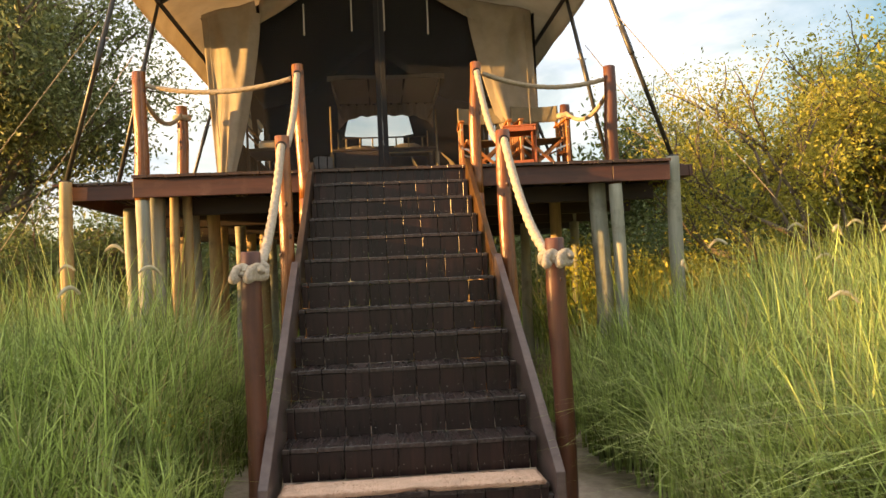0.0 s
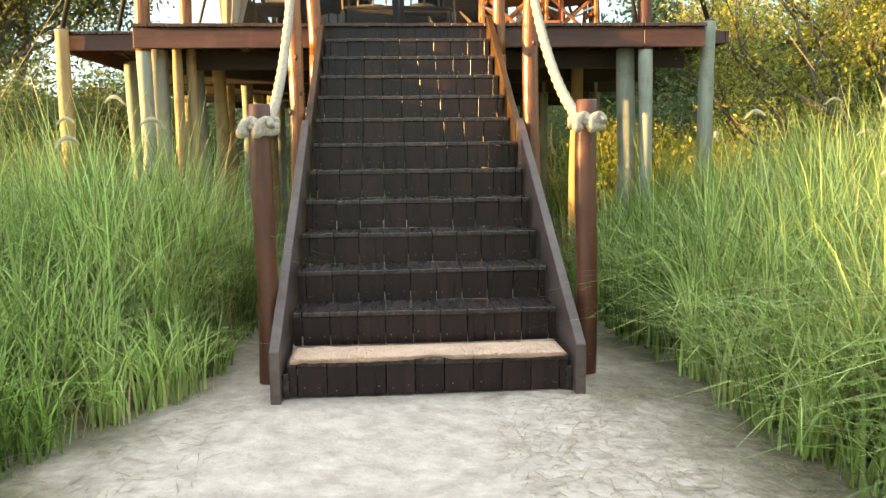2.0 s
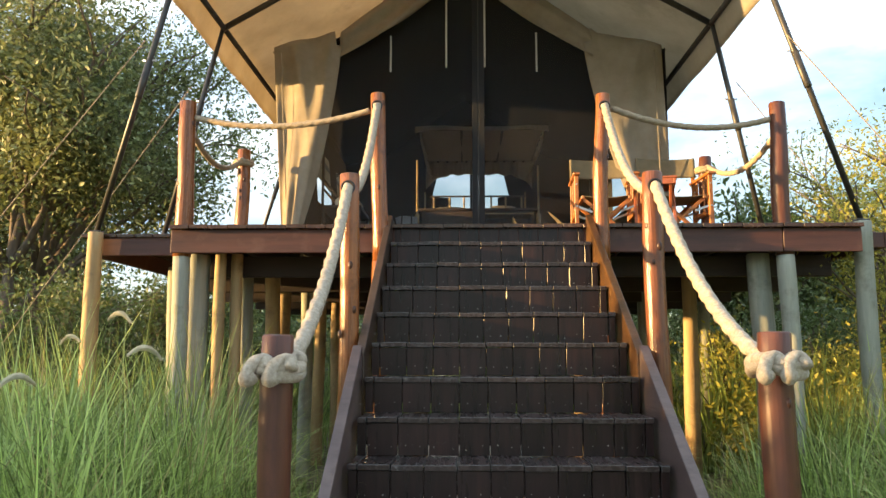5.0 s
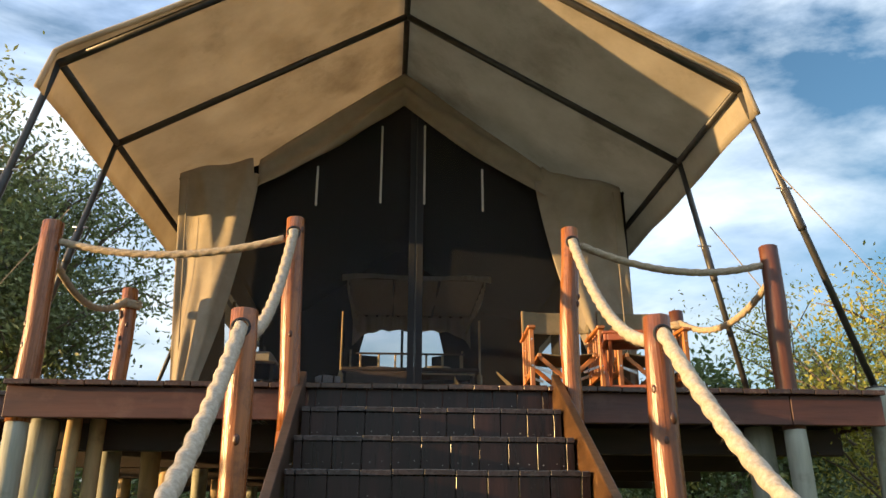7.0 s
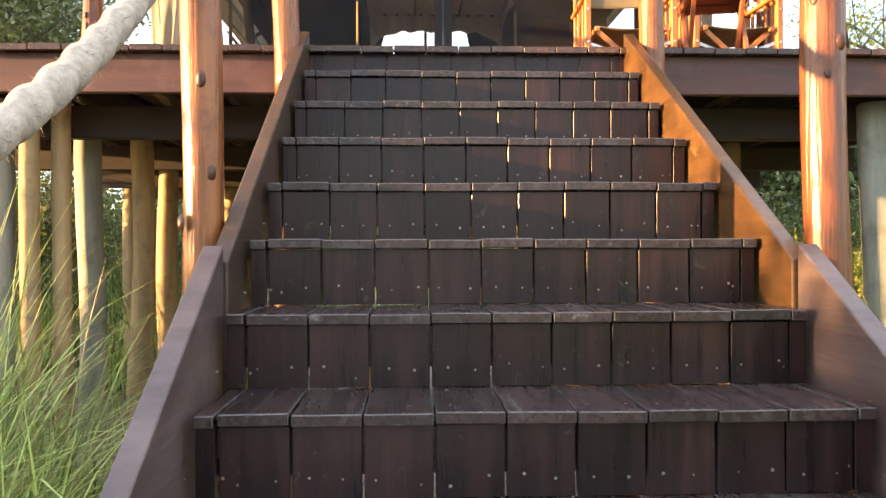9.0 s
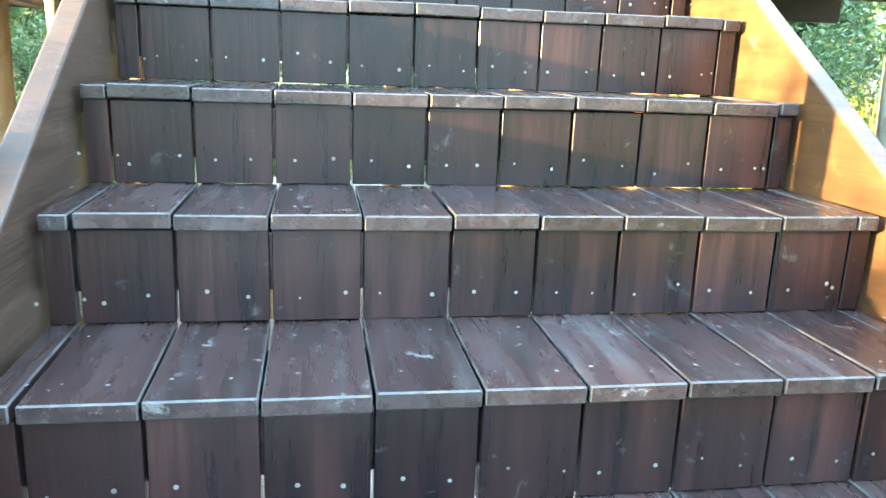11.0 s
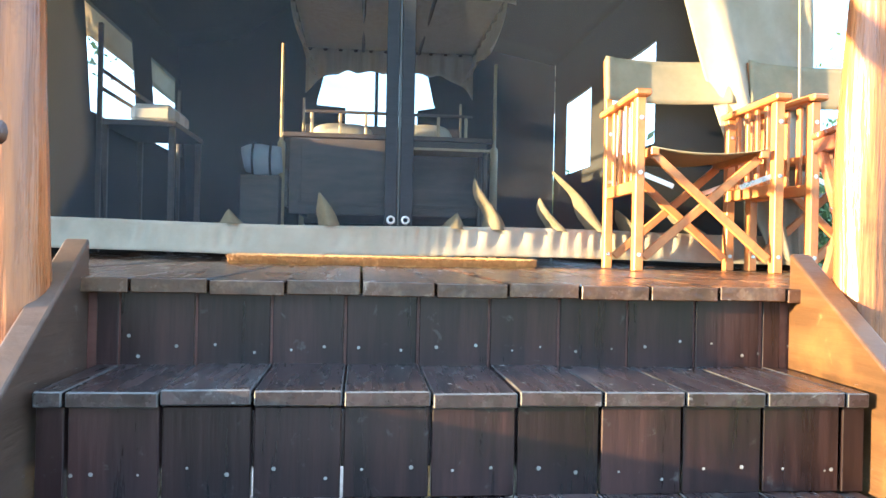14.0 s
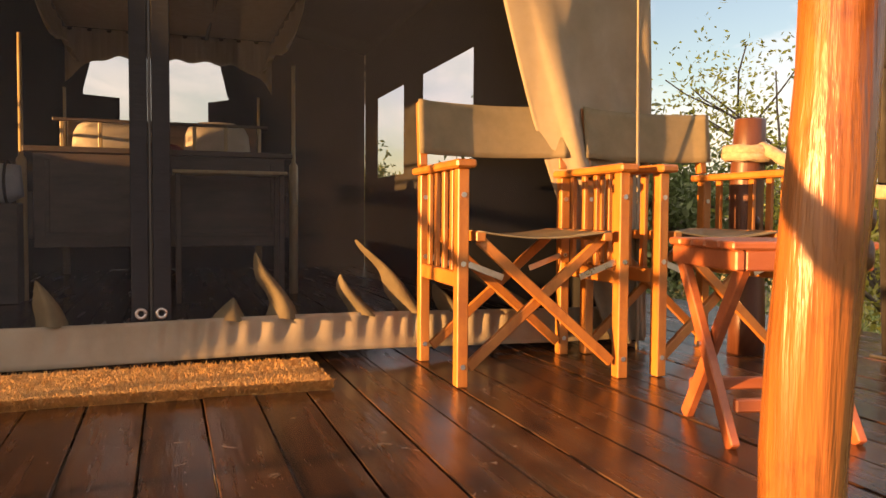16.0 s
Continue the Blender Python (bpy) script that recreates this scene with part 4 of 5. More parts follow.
def curtain(side):
    def surf(u, v):
        """u from the outer edge to the gathered inner edge, v from the top down."""
        outer = (TENT_L + 0.13 * v) if side < 0 else (TENT_R + 0.04 * v)
        gather = v ** 1.35
        inner = (-1.36 - 0.36 * gather) if side < 0 else (0.98 + 0.60 * gather)
        x = outer + (inner - outer) * u
        top = roof_line(x) if u < 0.92 else open_line(inner) + 0.12
        z = top + (DECK + 0.03 - top) * v
        fold = 0.022 * math.sin(u * 15 + 4 * v + 3 * side) * min(1, 0.2 + v) + 0.03 * noise.noise(Vector((u * 4, v * 3, side)))
        slack = 0.30 * u * (0.35 + 0.65 * v) if u < 0.86 else 0.30 * (0.86 - 1.6 * (u - 0.86)) * (0.35 + 0.65 * v)
        drape = 0.05 * max(0.0, 1 - abs((u - 0.25) - 0.9 * v) / 0.22) * (1 - v)
        return (x, WALL - 0.05 - (slack if side < 0 else 0.4 * slack) + fold - drape, z)
    drawn = cloth("curtain", surf, 44, 40, M_CANVAS, tent, 0.006, "drawn-back tan canvas door curtain with folds")
    edge = TENT_L + 0.08 if side < 0 else TENT_R - 0.10
    cloth("seam", lambda u, v: (edge + 0.012 * u + (0.12 if side < 0 else 0.03) * v, WALL - 0.13, roof_line(edge) - 0.1 + (DECK + 0.08 - roof_line(edge)) * v), 1, 12, M_CANVAS, drawn, 0.004)


curtain(-1)
curtain(1)

# screen front, zip band, sill cloth, straps
# foot and height of each sun patch added on the screen
SUN_PATCHES = ((-0.70, 0.06), (-0.31, 0.14), (0.24, 0.07), (0.40, 0.22), (0.68, 0.14), (0.87, 0.26), (1.01, 0.10), (1.30, 0.15))


def hem_tuck(x0, height):
    """A slanting tan pleat at the sill, added to stand for a patch of sun on the screen."""
    verts, n = [], 16
    for k in range(n + 1):
        up = height * k / n
        shrink = 1 - 0.96 * k / n
        x = x0 - (0.35 + 0.9 * max(0, x0 - 0.3)) * up - 0.012 * math.sin(up * 22 + x0 * 9)
        wide, deep = 0.075 * shrink ** 0.7 * (1 + 0.15 * math.sin(up * 40 + x0 * 5)), 0.07 * shrink ** 0.6
        z = DECK + 0.152 + up
        verts += [(x - wide, WALL + 0.024, z), (x - wide * 0.45, WALL + 0.024 - deep * 0.65, z + 0.004), (x, WALL + 0.024 - deep, z), (x + 0.03 * shrink, WALL + 0.026, z)]
    faces = [(k * 4 + m, k * 4 + m + 1, k * 4 + m + 5, k * 4 + m + 4) for k in range(n) for m in range(3)]
    put("hem_tuck", mesh("hem_tuck", verts, faces, M_SUNPATCH, True), tent, None, "tan pleat added as a sun patch at the foot of the screen")


def screen(u, v):
    x = -1.87 + 3.52 * u
    top = min(roof_line(x) - 0.02, 5.3)
    z = DECK + 0.15 + (top - DECK - 0.15) * v
    return (x, WALL + 0.03 + 0.012 * noise.noise(Vector((x * 2, z * 1.5, 7))), z)


NU, NV = 90, 60
put("screen", mesh("screen", [screen(i / NU, j / NV) for j in range(NV + 1) for i in range(NU + 1)],
                   [(j * (NU + 1) + i, j * (NU + 1) + i + 1, (j + 1) * (NU + 1) + i + 1, (j + 1) * (NU + 1) + i) for j in range(NV) for i in range(NU)], M_SCREEN, True), tent, None, "dark insect screen closing the tent front")
for x0, height in SUN_PATCHES:
    hem_tuck(x0, height)
span("zip_band", -0.095, -0.042, WALL - 0.005, WALL + 0.02, DECK + 0.16, 5.0, M_BAND, tent, 0.003)
span("zip_band", -0.030, 0.025, WALL - 0.005, WALL + 0.02, DECK + 0.16, 5.0, M_BAND, tent, 0.003)
span("zip", -0.041, -0.031, WALL - 0.002, WALL + 0.012, DECK + 0.16, 5.0, M_METAL, tent, 0.002)
for x in (-0.066, -0.005):
    ring = [Vector((x + 0.014 * math.cos(a), WALL - 0.012, DECK + 0.185 + 0.014 * math.sin(a))) for a in [i * math.pi / 8 for i in range(17)]]
    v, f = tube(ring, 0.005, 6)
    put("eyelet", mesh("eyelet", v, f, M_CHROME, True), tent)


def sill(u, v):
    x = -1.87 + 3.52 * u
    pleat = (0.004 + 0.005 * noise.noise(Vector((x * 5, v * 2, 3)))) * math.sin(x * 95 + 5 * math.sin(x * 7) + 1.5 * v) * (1 if 0.1 < v < 0.75 else 0.3)
    return (x, WALL - 0.01 - 0.03 * v ** 2 + pleat, DECK + 0.160 - 0.125 * v + 0.006 * math.sin(x * 3))


cloth("sill_cloth", sill, 400, 8, M_CANVAS, tent, 0.004, "pleated canvas sill strip along the deck")
for x, z0, z1 in ((-0.89, 4.08, 4.45), (-0.345, 4.12, 4.86), (0.03, 4.12, 4.88), (0.535, 4.07, 4.47)):
    span("tie_strap", x - 0.009, x + 0.009, WALL - 0.012, WALL - 0.004, z0, z1, M_STRAP, tent, 0.001, "pale hanging tie strap")

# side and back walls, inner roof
holed("side_wall", lambda u, v: (1.80, u, v), [WALL + 0.05, 6.86, 7.88, 8.36, 9.19, 9.65], [DECK, 3.10, 3.81, 4.33], {(1, 1), (3, 1)}, M_LINER, tent, 0.006, "tent side wall with two windows, coloured dark for the gloom inside")
holed("side_wall", lambda u, v: (-2.04 + 0.15 * (4.33 - v) / 2.05, u, v), [WALL + 0.05, 5.3, 6.6, 7.0, 8.08, 8.62, 9.62, 9.75], [DECK, 3.2, 3.95, 4.33], {(3, 1), (5, 1)}, M_LINER, tent, 0.006, "tent side wall with windows, coloured dark for the gloom inside")
holed("back_wall", lambda u, v: (u, 9.7, v if v < 4.5 else roof_line(u)), [-2.06, -0.66, MID, 0.54, 1.80], [DECK, 3.5, 4.25, 5.0], {(1, 1), (2, 1)}, M_LINER, tent, 0.006, "tent back wall with a wide window, coloured dark for the gloom inside")


def inner_roof(u, v):
    x = TENT_L - 0.03 + (TENT_R + 0.09 - TENT_L) * u
    return (x, WALL + 0.02 + 4.75 * v, roof_line(x) - 0.005)


cloth("inner_roof", inner_roof, 40, 8, M_LINER, tent, 0.006, "inner tent roof, coloured dark for the gloom inside")
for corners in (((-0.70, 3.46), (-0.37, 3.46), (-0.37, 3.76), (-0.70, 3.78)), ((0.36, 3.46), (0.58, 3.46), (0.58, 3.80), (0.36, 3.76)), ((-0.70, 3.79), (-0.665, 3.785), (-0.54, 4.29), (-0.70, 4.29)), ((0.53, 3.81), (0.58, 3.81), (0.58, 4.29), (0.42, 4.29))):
    ob = put("window_drape", mesh("window_drape", [(x, 9.66, z) for x, z in corners], [(0, 1, 2, 3)], M_LINER), tent, None, "drape beside the back window, coloured dark for the gloom inside")
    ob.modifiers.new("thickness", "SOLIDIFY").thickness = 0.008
# guy ropes and a leg seen through the back window
strut((MID - 0.9, 11.0, 4.9), (MID - 1.6, 11.4, 0.0))
strut((MID + 0.9, 11.0, 4.9), (MID + 1.6, 11.4, 0.0))
strut((MID + 0.12, 10.9, 5.3), (MID + 0.12, 11.0, 0.0))

# ---- inside the tent ----
bed = thing("four_poster_bed", pose(0, 0, DECK), "dark wooden four-poster bed with cream bedding and a net canopy", "bed")
FOOT, HEAD = 7.3, 9.3
for x, y, h in ((-0.76, FOOT, 1.50), (0.76, FOOT, 1.42), (-0.76, HEAD, 1.5), (0.76, HEAD, 1.5)):
    v, f = tube([(x, y, 0), (x, y, 0.8), (x, y, 0.82), (x, y, h)], [0.028, 0.028, 0.013, 0.012], 10)
    put("bed_post", mesh("bed_post", v, f, M_BRASS, True), bed)
span("footboard", -0.70, 0.70, FOOT - 0.02, FOOT + 0.02, 0.30, 0.84, M_BEDWOOD, bed)
span("top_rail", -0.75, 0.75, FOOT - 0.035, FOOT + 0.035, 0.842, 0.875, M_BEDWOOD, bed)
for x in (-0.55, -0.35, -0.17, 0.17, 0.35, 0.55):
    span("spindle", x - 0.011, x + 0.011, FOOT - 0.011, FOOT + 0.011, 0.876, 1.02, M_BRASS, bed, 0.003)
span("spindle_rail", -0.60, 0.60, FOOT - 0.014, FOOT + 0.014, 1.021, 1.04, M_BEDWOOD, bed)
span("side_board", -0.74, -0.71, FOOT + 0.03, HEAD, 0.35, 0.62, M_BEDWOOD, bed)
span("side_board", 0.71, 0.74, FOOT + 0.03, HEAD, 0.35, 0.62, M_BEDWOOD, bed)
span("headboard", -0.74, 0.74, HEAD - 0.02, HEAD + 0.02, 0.3, 1.25, M_BEDWOOD, bed)
span("mattress", -0.70, 0.70, FOOT + 0.03, HEAD - 0.03, 0.55, 0.80, M_LINEN, bed, 0.05)


def pillow(name, x, y, z, sx, sy, sz, material, tilt, label):
    bm = bmesh.new()
    bmesh.ops.create_uvsphere(bm, u_segments=20, v_segments=12, radius=1)
    for w in bm.verts:
        k = (1 - abs(w.co.x) ** 6 * 0.15) * (1 - abs(w.co.y) ** 6 * 0.15)
        w.co = Vector((math.copysign(abs(w.co.x) ** 0.6, w.co.x) * sx, math.copysign(abs(w.co.y) ** 0.6, w.co.y) * sy, w.co.z * sz * k))
    me = bpy.data.meshes.new(name)
    bm.to_mesh(me)
    bm.free()
    me.materials.append(material)
    me.polygons.foreach_set("use_smooth", [True] * len(me.polygons))
    return tagged(put(name, me, None, pose(x, y, z, tilt)), label, "pillow", "pillows")


span("panel_moulding", -0.64, -0.06, FOOT - 0.03, FOOT - 0.021, 0.36, 0.385, M_BEDWOOD, bed)
span("panel_moulding", 0.06, 0.64, FOOT - 0.03, FOOT - 0.021, 0.36, 0.385, M_BEDWOOD, bed)
span("panel_moulding", -0.64, -0.615, FOOT - 0.03, FOOT - 0.021, 0.386, 0.80, M_BEDWOOD, bed)
span("panel_moulding", 0.615, 0.64, FOOT - 0.03, FOOT - 0.021, 0.386, 0.80, M_BEDWOOD, bed)
pillow("pillow", -0.38, 9.0, DECK + 1.02, 0.30, 0.22, 0.10, M_LINEN, 70, "cream pillow propped on the bed")
pillow("pillow", 0.40, 9.0, DECK + 1.02, 0.26, 0.24, 0.10, M_LINEN, 70, "cream pillow propped on the bed")
pillow("cushion", -0.05, 8.9, DECK + 0.93, 0.2, 0.12, 0.08, M_RED, 70, "maroon cushion on the bed")
# bundled net canopy over the bed
canopy = thing("net_canopy", pose(0, 0, 0), "tan bed canopy with a draped valance on a frame", "canopy")
for y in (7.45, 9.2):
    pipe("canopy_rail", (-0.74, y, 4.22), (0.86, y, 4.22), 0.016, canopy, M_BEDWOOD)
for x in (-0.74, -0.2, 0.33, 0.86):
    pipe("canopy_rail", (x, 7.45, 4.22), (x, 9.2, 4.22), 0.016, canopy, M_BEDWOOD)
cloth("front_valance", lambda u, v: (-0.80 + 1.72 * u, 7.41 + 0.008 * math.sin(u * 50), 4.245 + 0.015 * math.sin(u * 9) - (0.05 + 0.03 * abs(2 * u - 1) ** 3) * v), 80, 4, M_NET, canopy, 0.003)
cloth("canopy_top", lambda u, v: (-0.76 + 1.64 * u, 7.43 + 1.8 * v, 4.25 - 0.05 * math.sin(3.1 * u) * math.sin(3.1 * v)), 20, 20, M_NET, canopy, 0.003)
cloth("back_valance", lambda u, v: (-0.74 + 1.6 * u, 9.18 + 0.012 * math.sin(u * 70), 4.23 - (0.21 + 0.22 * abs(2 * u - 1) ** 5 + 0.012 * math.sin(u * 45)) * v), 90, 6, M_NET, canopy, 0.003)
for s, x in ((1, -0.76), (-1, 0.88)):
    cloth("side_valance", lambda u, v, s=s, x=x: (x + s * (0.02 + 0.10 * v * v + 0.012 * math.sin(u * 40)), 7.44 + 1.72 * u, 4.23 - (0.36 - 0.10 * u + 0.03 * math.sin(u * 9)) * v), 60, 8, M_NET, canopy, 0.003)

chest = thing("storage_trunk", pose(-0.88, 7.25, DECK), "grey cloth-covered bundle on a dark stand beside the bed", "bundle")
put("stand", box_mesh("stand", 0.26, 0.3, 0.55, M_BEDWOOD), chest)
v, f = tube([(-0.13 + 0.26 * k / 8, 0, 0.665 + 0.008 * math.sin(k)) for k in range(9)], [0.085 + 0.03 * math.sin(math.pi * (k + 0.3) / 8.6) for k in range(9)], 16)
roll = put("bundle", mesh("bundle", v, f, M_GREYBAG, True), chest)
for xx in (-0.06, 0.06):
    ring = [(xx, 0.118 * math.cos(a), 0.665 + 0.118 * math.sin(a)) for a in [i * math.pi / 10 for i in range(21)]]
    put("strap", mesh("strap", *tube(ring, 0.008, 6), M_BAND, True), roll)
bench = thing("luggage_bench", pose(0.35, 7.0, DECK), "slatted wooden luggage bench at the foot of the bed", "bench")
for k in range(5):
    put("slat", box_mesh("slat", 0.62, 0.05, 0.02, M_BRASS), bench, pose(0, -0.12 + 0.06 * k, 0.72))
for x in (-0.28, 0.28):
    for y in (-0.11, 0.11):
        put("leg", box_mesh("leg", 0.03, 0.03, 0.72, M_BEDWOOD), bench, pose(x, y, 0))
wash = thing("washstand", pose(-1.7, 7.6, DECK), "dark washstand with towel rails and folded towels", "stand")
put("top", box_mesh("top", 0.5, 0.9, 0.04, M_BEDWOOD), wash, pose(0, 0, 0.86))
for x in (-0.22, 0.22):
    for y in (-0.42, 0.42):
        put("leg", box_mesh("leg", 0.04, 0.04, 0.86, M_BEDWOOD), wash, pose(x, y, 0))
for z in (1.08, 1.2):
    put("rail", mesh("rail", *tube([(-0.2, -0.6, z), (-0.2, 1.6, z)], 0.014, 8), M_BEDWOOD, True), wash)
for y in (-0.6, 1.6):
    put("upright", box_mesh("upright", 0.03, 0.03, 1.5, M_BEDWOOD), wash, pose(-0.2, y, 0))
for k in range(2):
    ob = put("towel", box_mesh("towel", 0.3, 0.22, 0.14, M_LINEN, 0.04), None, pose(-1.65, 7.4 + 0.3 * k, DECK + 0.90))
    tagged(ob, "folded cream towel on the washstand", "towel", "towels")

# ---- on the deck ----
def coir_mat(name, x0, x1, y0, y1, z, thick, material, label, seed, pile, curl=0.0):
    root = thing(name, pose((x0 + x1) / 2, (y0 + y1) / 2, z), label, "doormat")
    w, d = (x1 - x0) / 2, (y1 - y0) / 2
    nx, ny = 60, 16
    verts = [(-w + 2 * w * i / nx, -d + 2 * d * j / ny + curl * (1 - j / ny) ** 3 * (math.sin(i * 0.33) * 0.35 + 2.2 * math.exp(-((i - 31) / 3.0) ** 2)),
              thick * (0.75 if i in (0, nx) or j in (0, ny) else 1) + 0.005 * noise.noise(Vector((i * 0.5, j * 0.5, seed))) + curl * (0.6 * (1 - j / ny) ** 2 * math.exp(-((i - 31) / 4.0) ** 2) - 0.25 * (j == 0))) for j in range(ny + 1) for i in range(nx + 1)]
    faces = [(j * (nx + 1) + i, j * (nx + 1) + i + 1, (j + 1) * (nx + 1) + i + 1, (j + 1) * (nx + 1) + i) for j in range(ny) for i in range(nx)]
    ob = put("pad", mesh("pad", verts, faces, material, True), root)
    s = ob.modifiers.new("thickness", "SOLIDIFY")
    s.thickness, s.offset = thick * 0.95, -1
    r = random.Random(seed)
    tv, tf = [], []
    for k in range(pile):
        x, y = r.uniform(-w, w), r.uniform(-d, d)
        e = Vector((r.gauss(0, 0.006), r.gauss(0, 0.006), r.uniform(0.006, 0.014)))
        if k % 2 == 0:
            y = -d + 0.003
            e.y -= 0.010
        p = Vector((x, y, thick * (0.85 if k % 2 else r.uniform(0.05, 0.9))))
        t = Vector((r.gauss(0, 1), r.gauss(0, 1), 0)).normalized() * 0.0022
        b = len(tv)
        tv += [p - t, p + t, p + e]
        tf.append((b, b + 1, b + 2))
    tagged(put("pile", mesh("pile", tv, tf, material), root), kind="stuff")
    return root


coir_mat("doormat", -0.66, 0.46, 4.56, 4.93, DECK + 0.002, 0.026, M_COIR, "orange-brown coir doormat before the tent entrance", 3, 14000)


def director_chair(x, y, turn=0.0):
    root = thing("director_chair", pose(x, y, DECK + 0.002, 0, 0, turn), "folding teak director's chair with olive canvas seat and back", "chair", "director chairs")
    W, D, ARM, SEATZ, TOP = 0.26, 0.21, 0.655, 0.44, 0.89
    for s in (-1, 1):
        legs = {yy: put("leg", beam_mesh("leg", (s * W, yy, 0), (s * W, yy, ARM - 0.02), 0.034, 0.042, M_TEAK), root) for yy in (-D, D)}
        put("back_post", beam_mesh("back_post", (s * W, D + 0.02, ARM + 0.012), (s * W, D + 0.05, TOP), 0.028, 0.034, M_TEAK), root)
        put("armrest", box_mesh("armrest", 0.062, 2 * D + 0.10, 0.024, M_TEAK, 0.006), root, pose(s * W, 0, ARM - 0.018))
        put("side_rail", box_mesh("side_rail", 0.028, 2 * D - 0.044, 0.045, M_TEAK), root, pose(s * W, 0, 0.29))
        for k in range(4):
            yy = -D + 0.42 * (k + 1) / 5
            put("slat", beam_mesh("slat", (s * W, yy, 0.336), (s * W, yy, ARM - 0.02), 0.014, 0.026, M_TEAK, 0.002), root)
        for yy in (-D, D):
            for z in (0.06, 0.36, 0.56):
                v, f = tube([(s * W, yy - 0.0245, z), (s * W, yy - 0.019, z)], 0.008, 8)
                put("bolt", mesh("bolt", v, f, M_CHROME), legs[yy])
        seat_bar = put("seat_bar", beam_mesh("seat_bar", (s * (W - 0.055), -D - 0.02, SEATZ), (s * (W - 0.055), D + 0.02, SEATZ), 0.03, 0.03, M_TEAK), root)
    for yy, o in ((-D + 0.012, 0.0), (D - 0.012, 0.0)):
        for s in (-1, 1):
            off = 0.012 * s
            put("cross_leg", beam_mesh("cross_leg", (-s * (W - 0.03), yy + off, 0.05), (s * (W - 0.055), yy + off, SEATZ - 0.01), 0.018, 0.032, M_TEAK), root)
            put("brace", beam_mesh("brace", (s * (W - 0.02), yy - off, 0.36), (s * 0.12, yy - off, 0.315), 0.004, 0.02, M_CHROME), root)
    cloth("seat", lambda u, v: ((u - 0.5) * 2 * (W - 0.045), -D - 0.02 + (2 * D + 0.04) * v, SEATZ + 0.017 - 0.02 * math.sin(math.pi * u)), 16, 8, M_SEAT, root, 0.005, "olive canvas seat")
    cloth("backrest", lambda u, v: ((u - 0.5) * 2 * (W + 0.018), D + 0.022 + 0.035 * math.sin(math.pi * u) * 0.8 + 0.02 * v - (0.02 if 0.06 < u < 0.94 else 0.035), 0.71 + 0.185 * v - 0.006 * math.sin(math.pi * u)), 24, 8, M_SEAT, root, 0.005, "olive canvas backrest")
    return root


chair = director_chair(1.09, 4.68, -3)
copy_thing(chair, pose(1.72, 4.66, DECK + 0.002, 0, 0, 2))


def folding_table(x, y, turn):
    root = thing("folding_table", pose(x, y, DECK + 0.002, 0, 0, turn), "small folding red teak side table with crossed legs", "table")
    H, L, D = 0.45, 0.34, 0.30
    for k in range(5):
        put("top_slat", box_mesh("top_slat", L, 0.062, 0.018, M_TABLE), root, pose(0, -0.132 + 0.066 * k, H - 0.018))
    for s in (-1, 1):
        put("apron", box_mesh("apron", 0.022, D + 0.02, 0.045, M_TABLE), root, pose(s * (L / 2 - 0.02), 0, H - 0.064))
        put("apron", box_mesh("apron", L - 0.064, 0.02, 0.045, M_TABLE), root, pose(0, s * (D / 2), H - 0.064))
        for e in (-1, 1):
            put("leg", beam_mesh("leg", (e * (L / 2 - 0.035 - 0.014 * s), s * 0.145, 0.0), (e * (L / 2 - 0.035 - 0.014 * s), -s * 0.13, H - 0.04), 0.022, 0.034, M_TABLE), root)
        put("stretcher", box_mesh("stretcher", L - 0.08, 0.02, 0.03, M_TABLE), root, pose(0, s * 0.11, 0.07))
        put("bolt", mesh("bolt", *tube([(s * (L / 2 - 0.01), 0, 0.205), (s * (L / 2 - 0.004), 0, 0.205)], 0.008, 8), M_CHROME), root)
    return root


folding_table(1.345, 3.845, -12)

# ---- mat on the lowest step ----
coir_mat("step_mat", -0.665, 0.665, -0.025, 0.225, RISE + 0.003, 0.018, M_STEPMAT, "worn pale mat lying on the lowest step", 9, 3000, 0.014)

# ---- boards of deck and stairs ----
wide = (RIGHT - LEFT) / 35
plank = box_mesh("plank", wide - 0.005, BACK - FRONT + 0.03, 0.028, M_DECK, 0.002)
for k in range(35):
    put("plank", plank, deck, pose(LEFT + wide * (k + 0.5), (BACK + FRONT - 0.03) / 2, DECK - 0.028 + 0.0015 * math.sin(k * 2.3)))
short_l = box_mesh("plank", wide - 0.008, BACK - FRONT - 0.38, 0.028, M_DECK, 0.004)
for k in range(6):
    put("plank", short_l, deck, pose(LEFT - wide * (k + 0.5) , (BACK + FRONT + 0.38) / 2, DECK - 0.030))
for k in range(2):
    put("plank", short_l, deck, pose(RIGHT + wide * (k + 0.5), (BACK + FRONT + 0.24) / 2 + 0.05, DECK - 0.030))

BOARD = 0.142
SEAMS = [-HALF, -0.638] + [-0.638 + BOARD * (k + 1) for k in range(9)] + [HALF]
rnd = random.Random(77)
board_meshes = {}


def worn_board(name, sx, sy, sz):
    """A board whose rounded edges have lost their stain."""
    bm = bmesh.new()
    bmesh.ops.create_cube(bm, size=1)
    for v in bm.verts:
        v.co = Vector((v.co.x * sx, v.co.y * sy, (v.co.z + 0.5) * sz))
    bmesh.ops.bevel(bm, geom=bm.edges[:], offset=0.0024, segments=1, affect="EDGES", material=1)
    me = bpy.data.meshes.new(name)
    bm.to_mesh(me)
    bm.free()
    me.materials.append(M_STEP)
    me.materials.append(M_WORN)
    return me


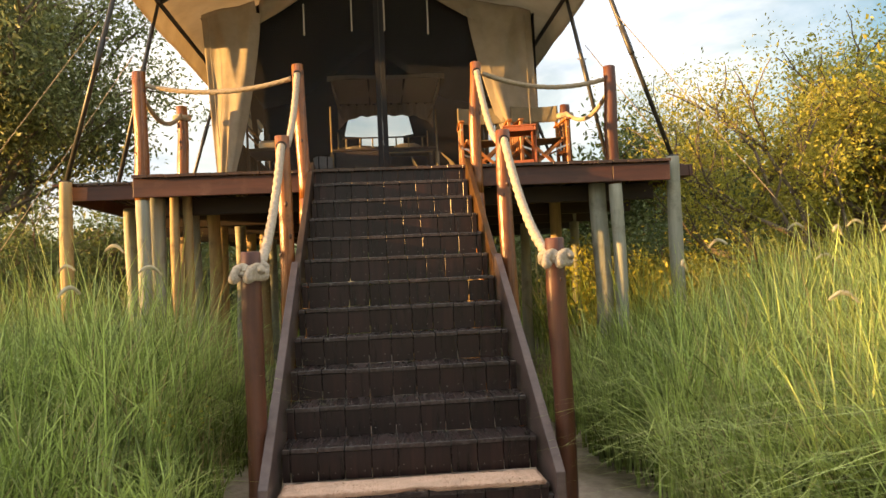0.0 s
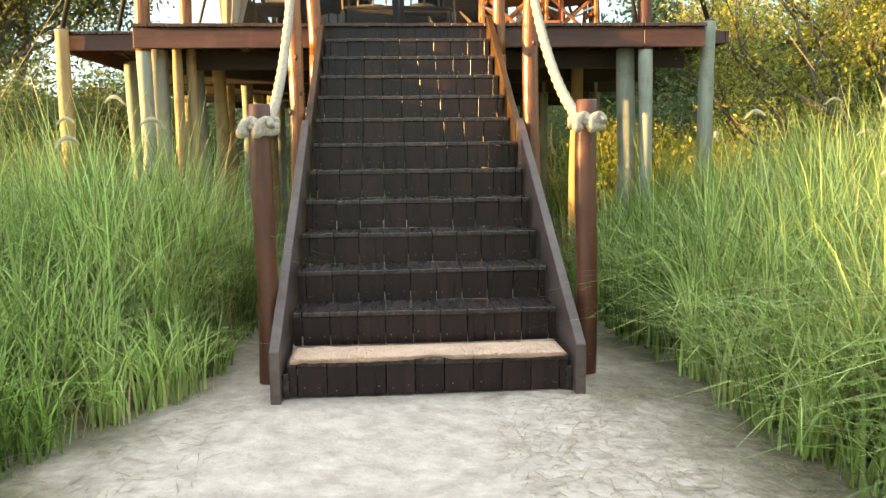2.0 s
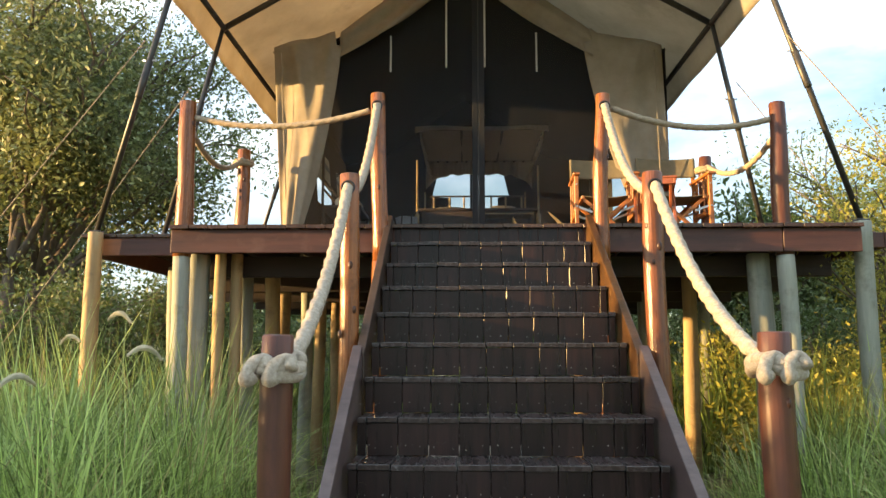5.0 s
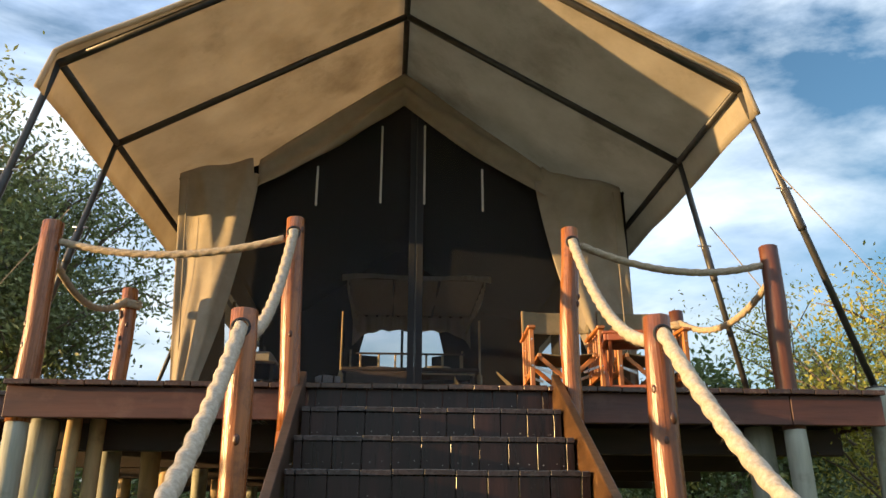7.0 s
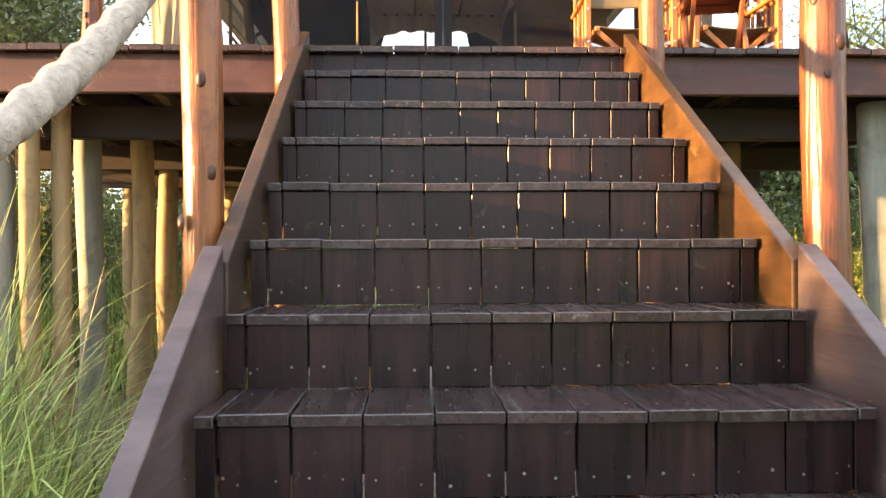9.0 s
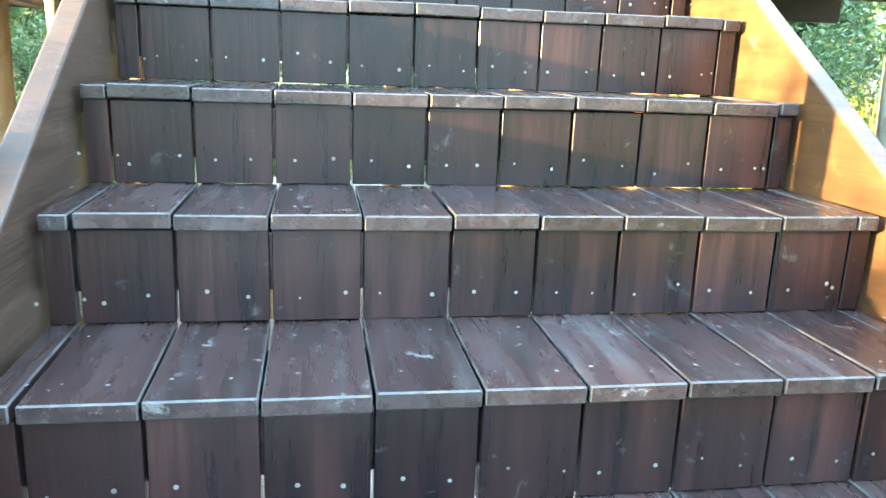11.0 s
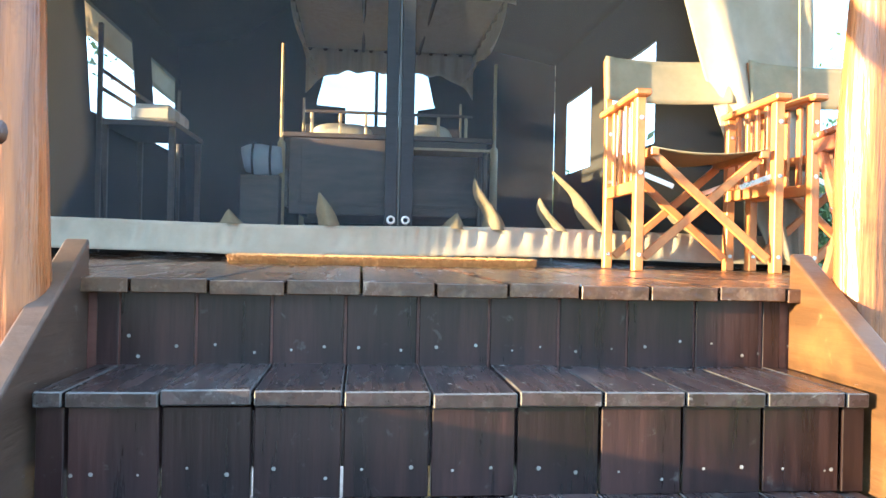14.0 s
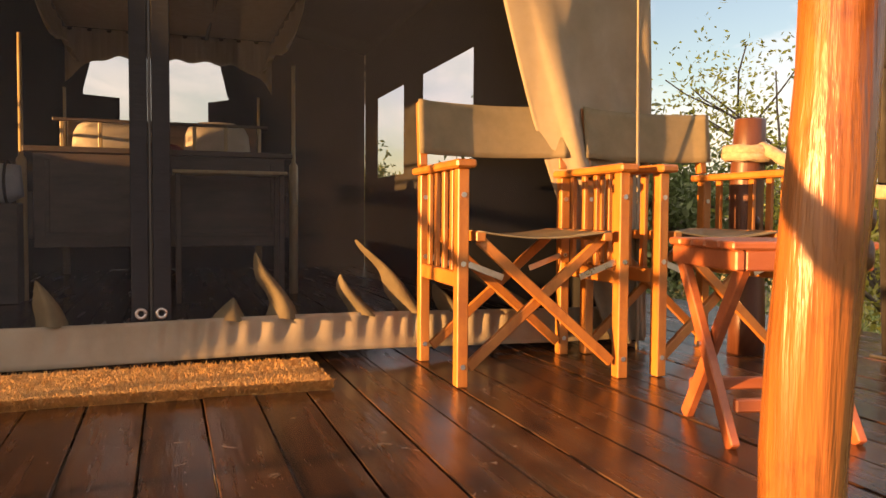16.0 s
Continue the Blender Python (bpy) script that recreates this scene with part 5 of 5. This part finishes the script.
def step_board(kind, w):
    key = (kind, round(w, 3))
    if key not in board_meshes:
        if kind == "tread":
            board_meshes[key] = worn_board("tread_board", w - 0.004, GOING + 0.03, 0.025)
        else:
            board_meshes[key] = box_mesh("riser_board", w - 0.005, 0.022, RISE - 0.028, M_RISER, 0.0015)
    return board_meshes[key]


nail_v, nail_f = [], []


def nail(p, axis):
    b = len(nail_v)
    r = rnd.uniform(0.002, 0.0042)
    e1 = Vector((1, 0, 0))
    e2 = Vector((0, 1, 0)) if axis == "z" else Vector((0, 0, 1))
    n = Vector((0, 0, 0.0015)) if axis == "z" else Vector((0, -0.0015, 0))
    for k in range(6):
        a = k * math.pi / 3
        nail_v.append(p + n + (e1 * math.cos(a) + e2 * math.sin(a)) * r)
    nail_f.append(tuple(b + k for k in range(6)))


for step in range(1, STEPS + 1):
    y, z = GOING * (step - 1), RISE * step + (0.010 if 1 < step < STEPS else 0)
    shift = rnd.uniform(-0.004, 0.004)
    if step > 1:
        span("batten", -HALF, HALF, y + 0.039, y + 0.075, z - RISE + 0.045, z - 0.037, M_STEP, stairs, 0.002)
    if step < STEPS:
        span("batten", -HALF, HALF, y + 0.09, y + 0.24, z - 0.058, z - 0.031, M_STEP, stairs, 0.002)
    for a, b in zip(SEAMS, SEAMS[1:]):
        x = (a + b) / 2 + (shift if -HALF < a and b < HALF else shift / 2)
        w = b - a - (abs(shift) if a == -HALF or b == HALF else 0)
        if step < STEPS:
            put("tread_board", step_board("tread", w), stairs, pose(x, y + (GOING + 0.03) / 2, z - 0.025 + rnd.uniform(-0.003, 0.002), rnd.uniform(-0.4, 0.4), rnd.uniform(-0.5, 0.5), rnd.uniform(-0.25, 0.25)))
            if step > 1:
                for dx in (-0.036, 0.036):
                    for dy in (0.05, 0.22):
                        nail(Vector((x + dx + rnd.gauss(0, 0.006), y + dy + rnd.gauss(0, 0.008), z + 0.002)), "z")
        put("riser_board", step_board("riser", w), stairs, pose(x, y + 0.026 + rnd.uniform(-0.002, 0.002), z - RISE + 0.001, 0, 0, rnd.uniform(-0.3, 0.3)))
        for dx in (-0.036, 0.036):
            nail(Vector((x + dx + rnd.gauss(0, 0.006), y + 0.0115, z - RISE + 0.045 + rnd.gauss(0, 0.007))), "y")
tagged(put("nail_heads", mesh("nail_heads", nail_v, nail_f, M_NAIL), stairs), kind="stuff")
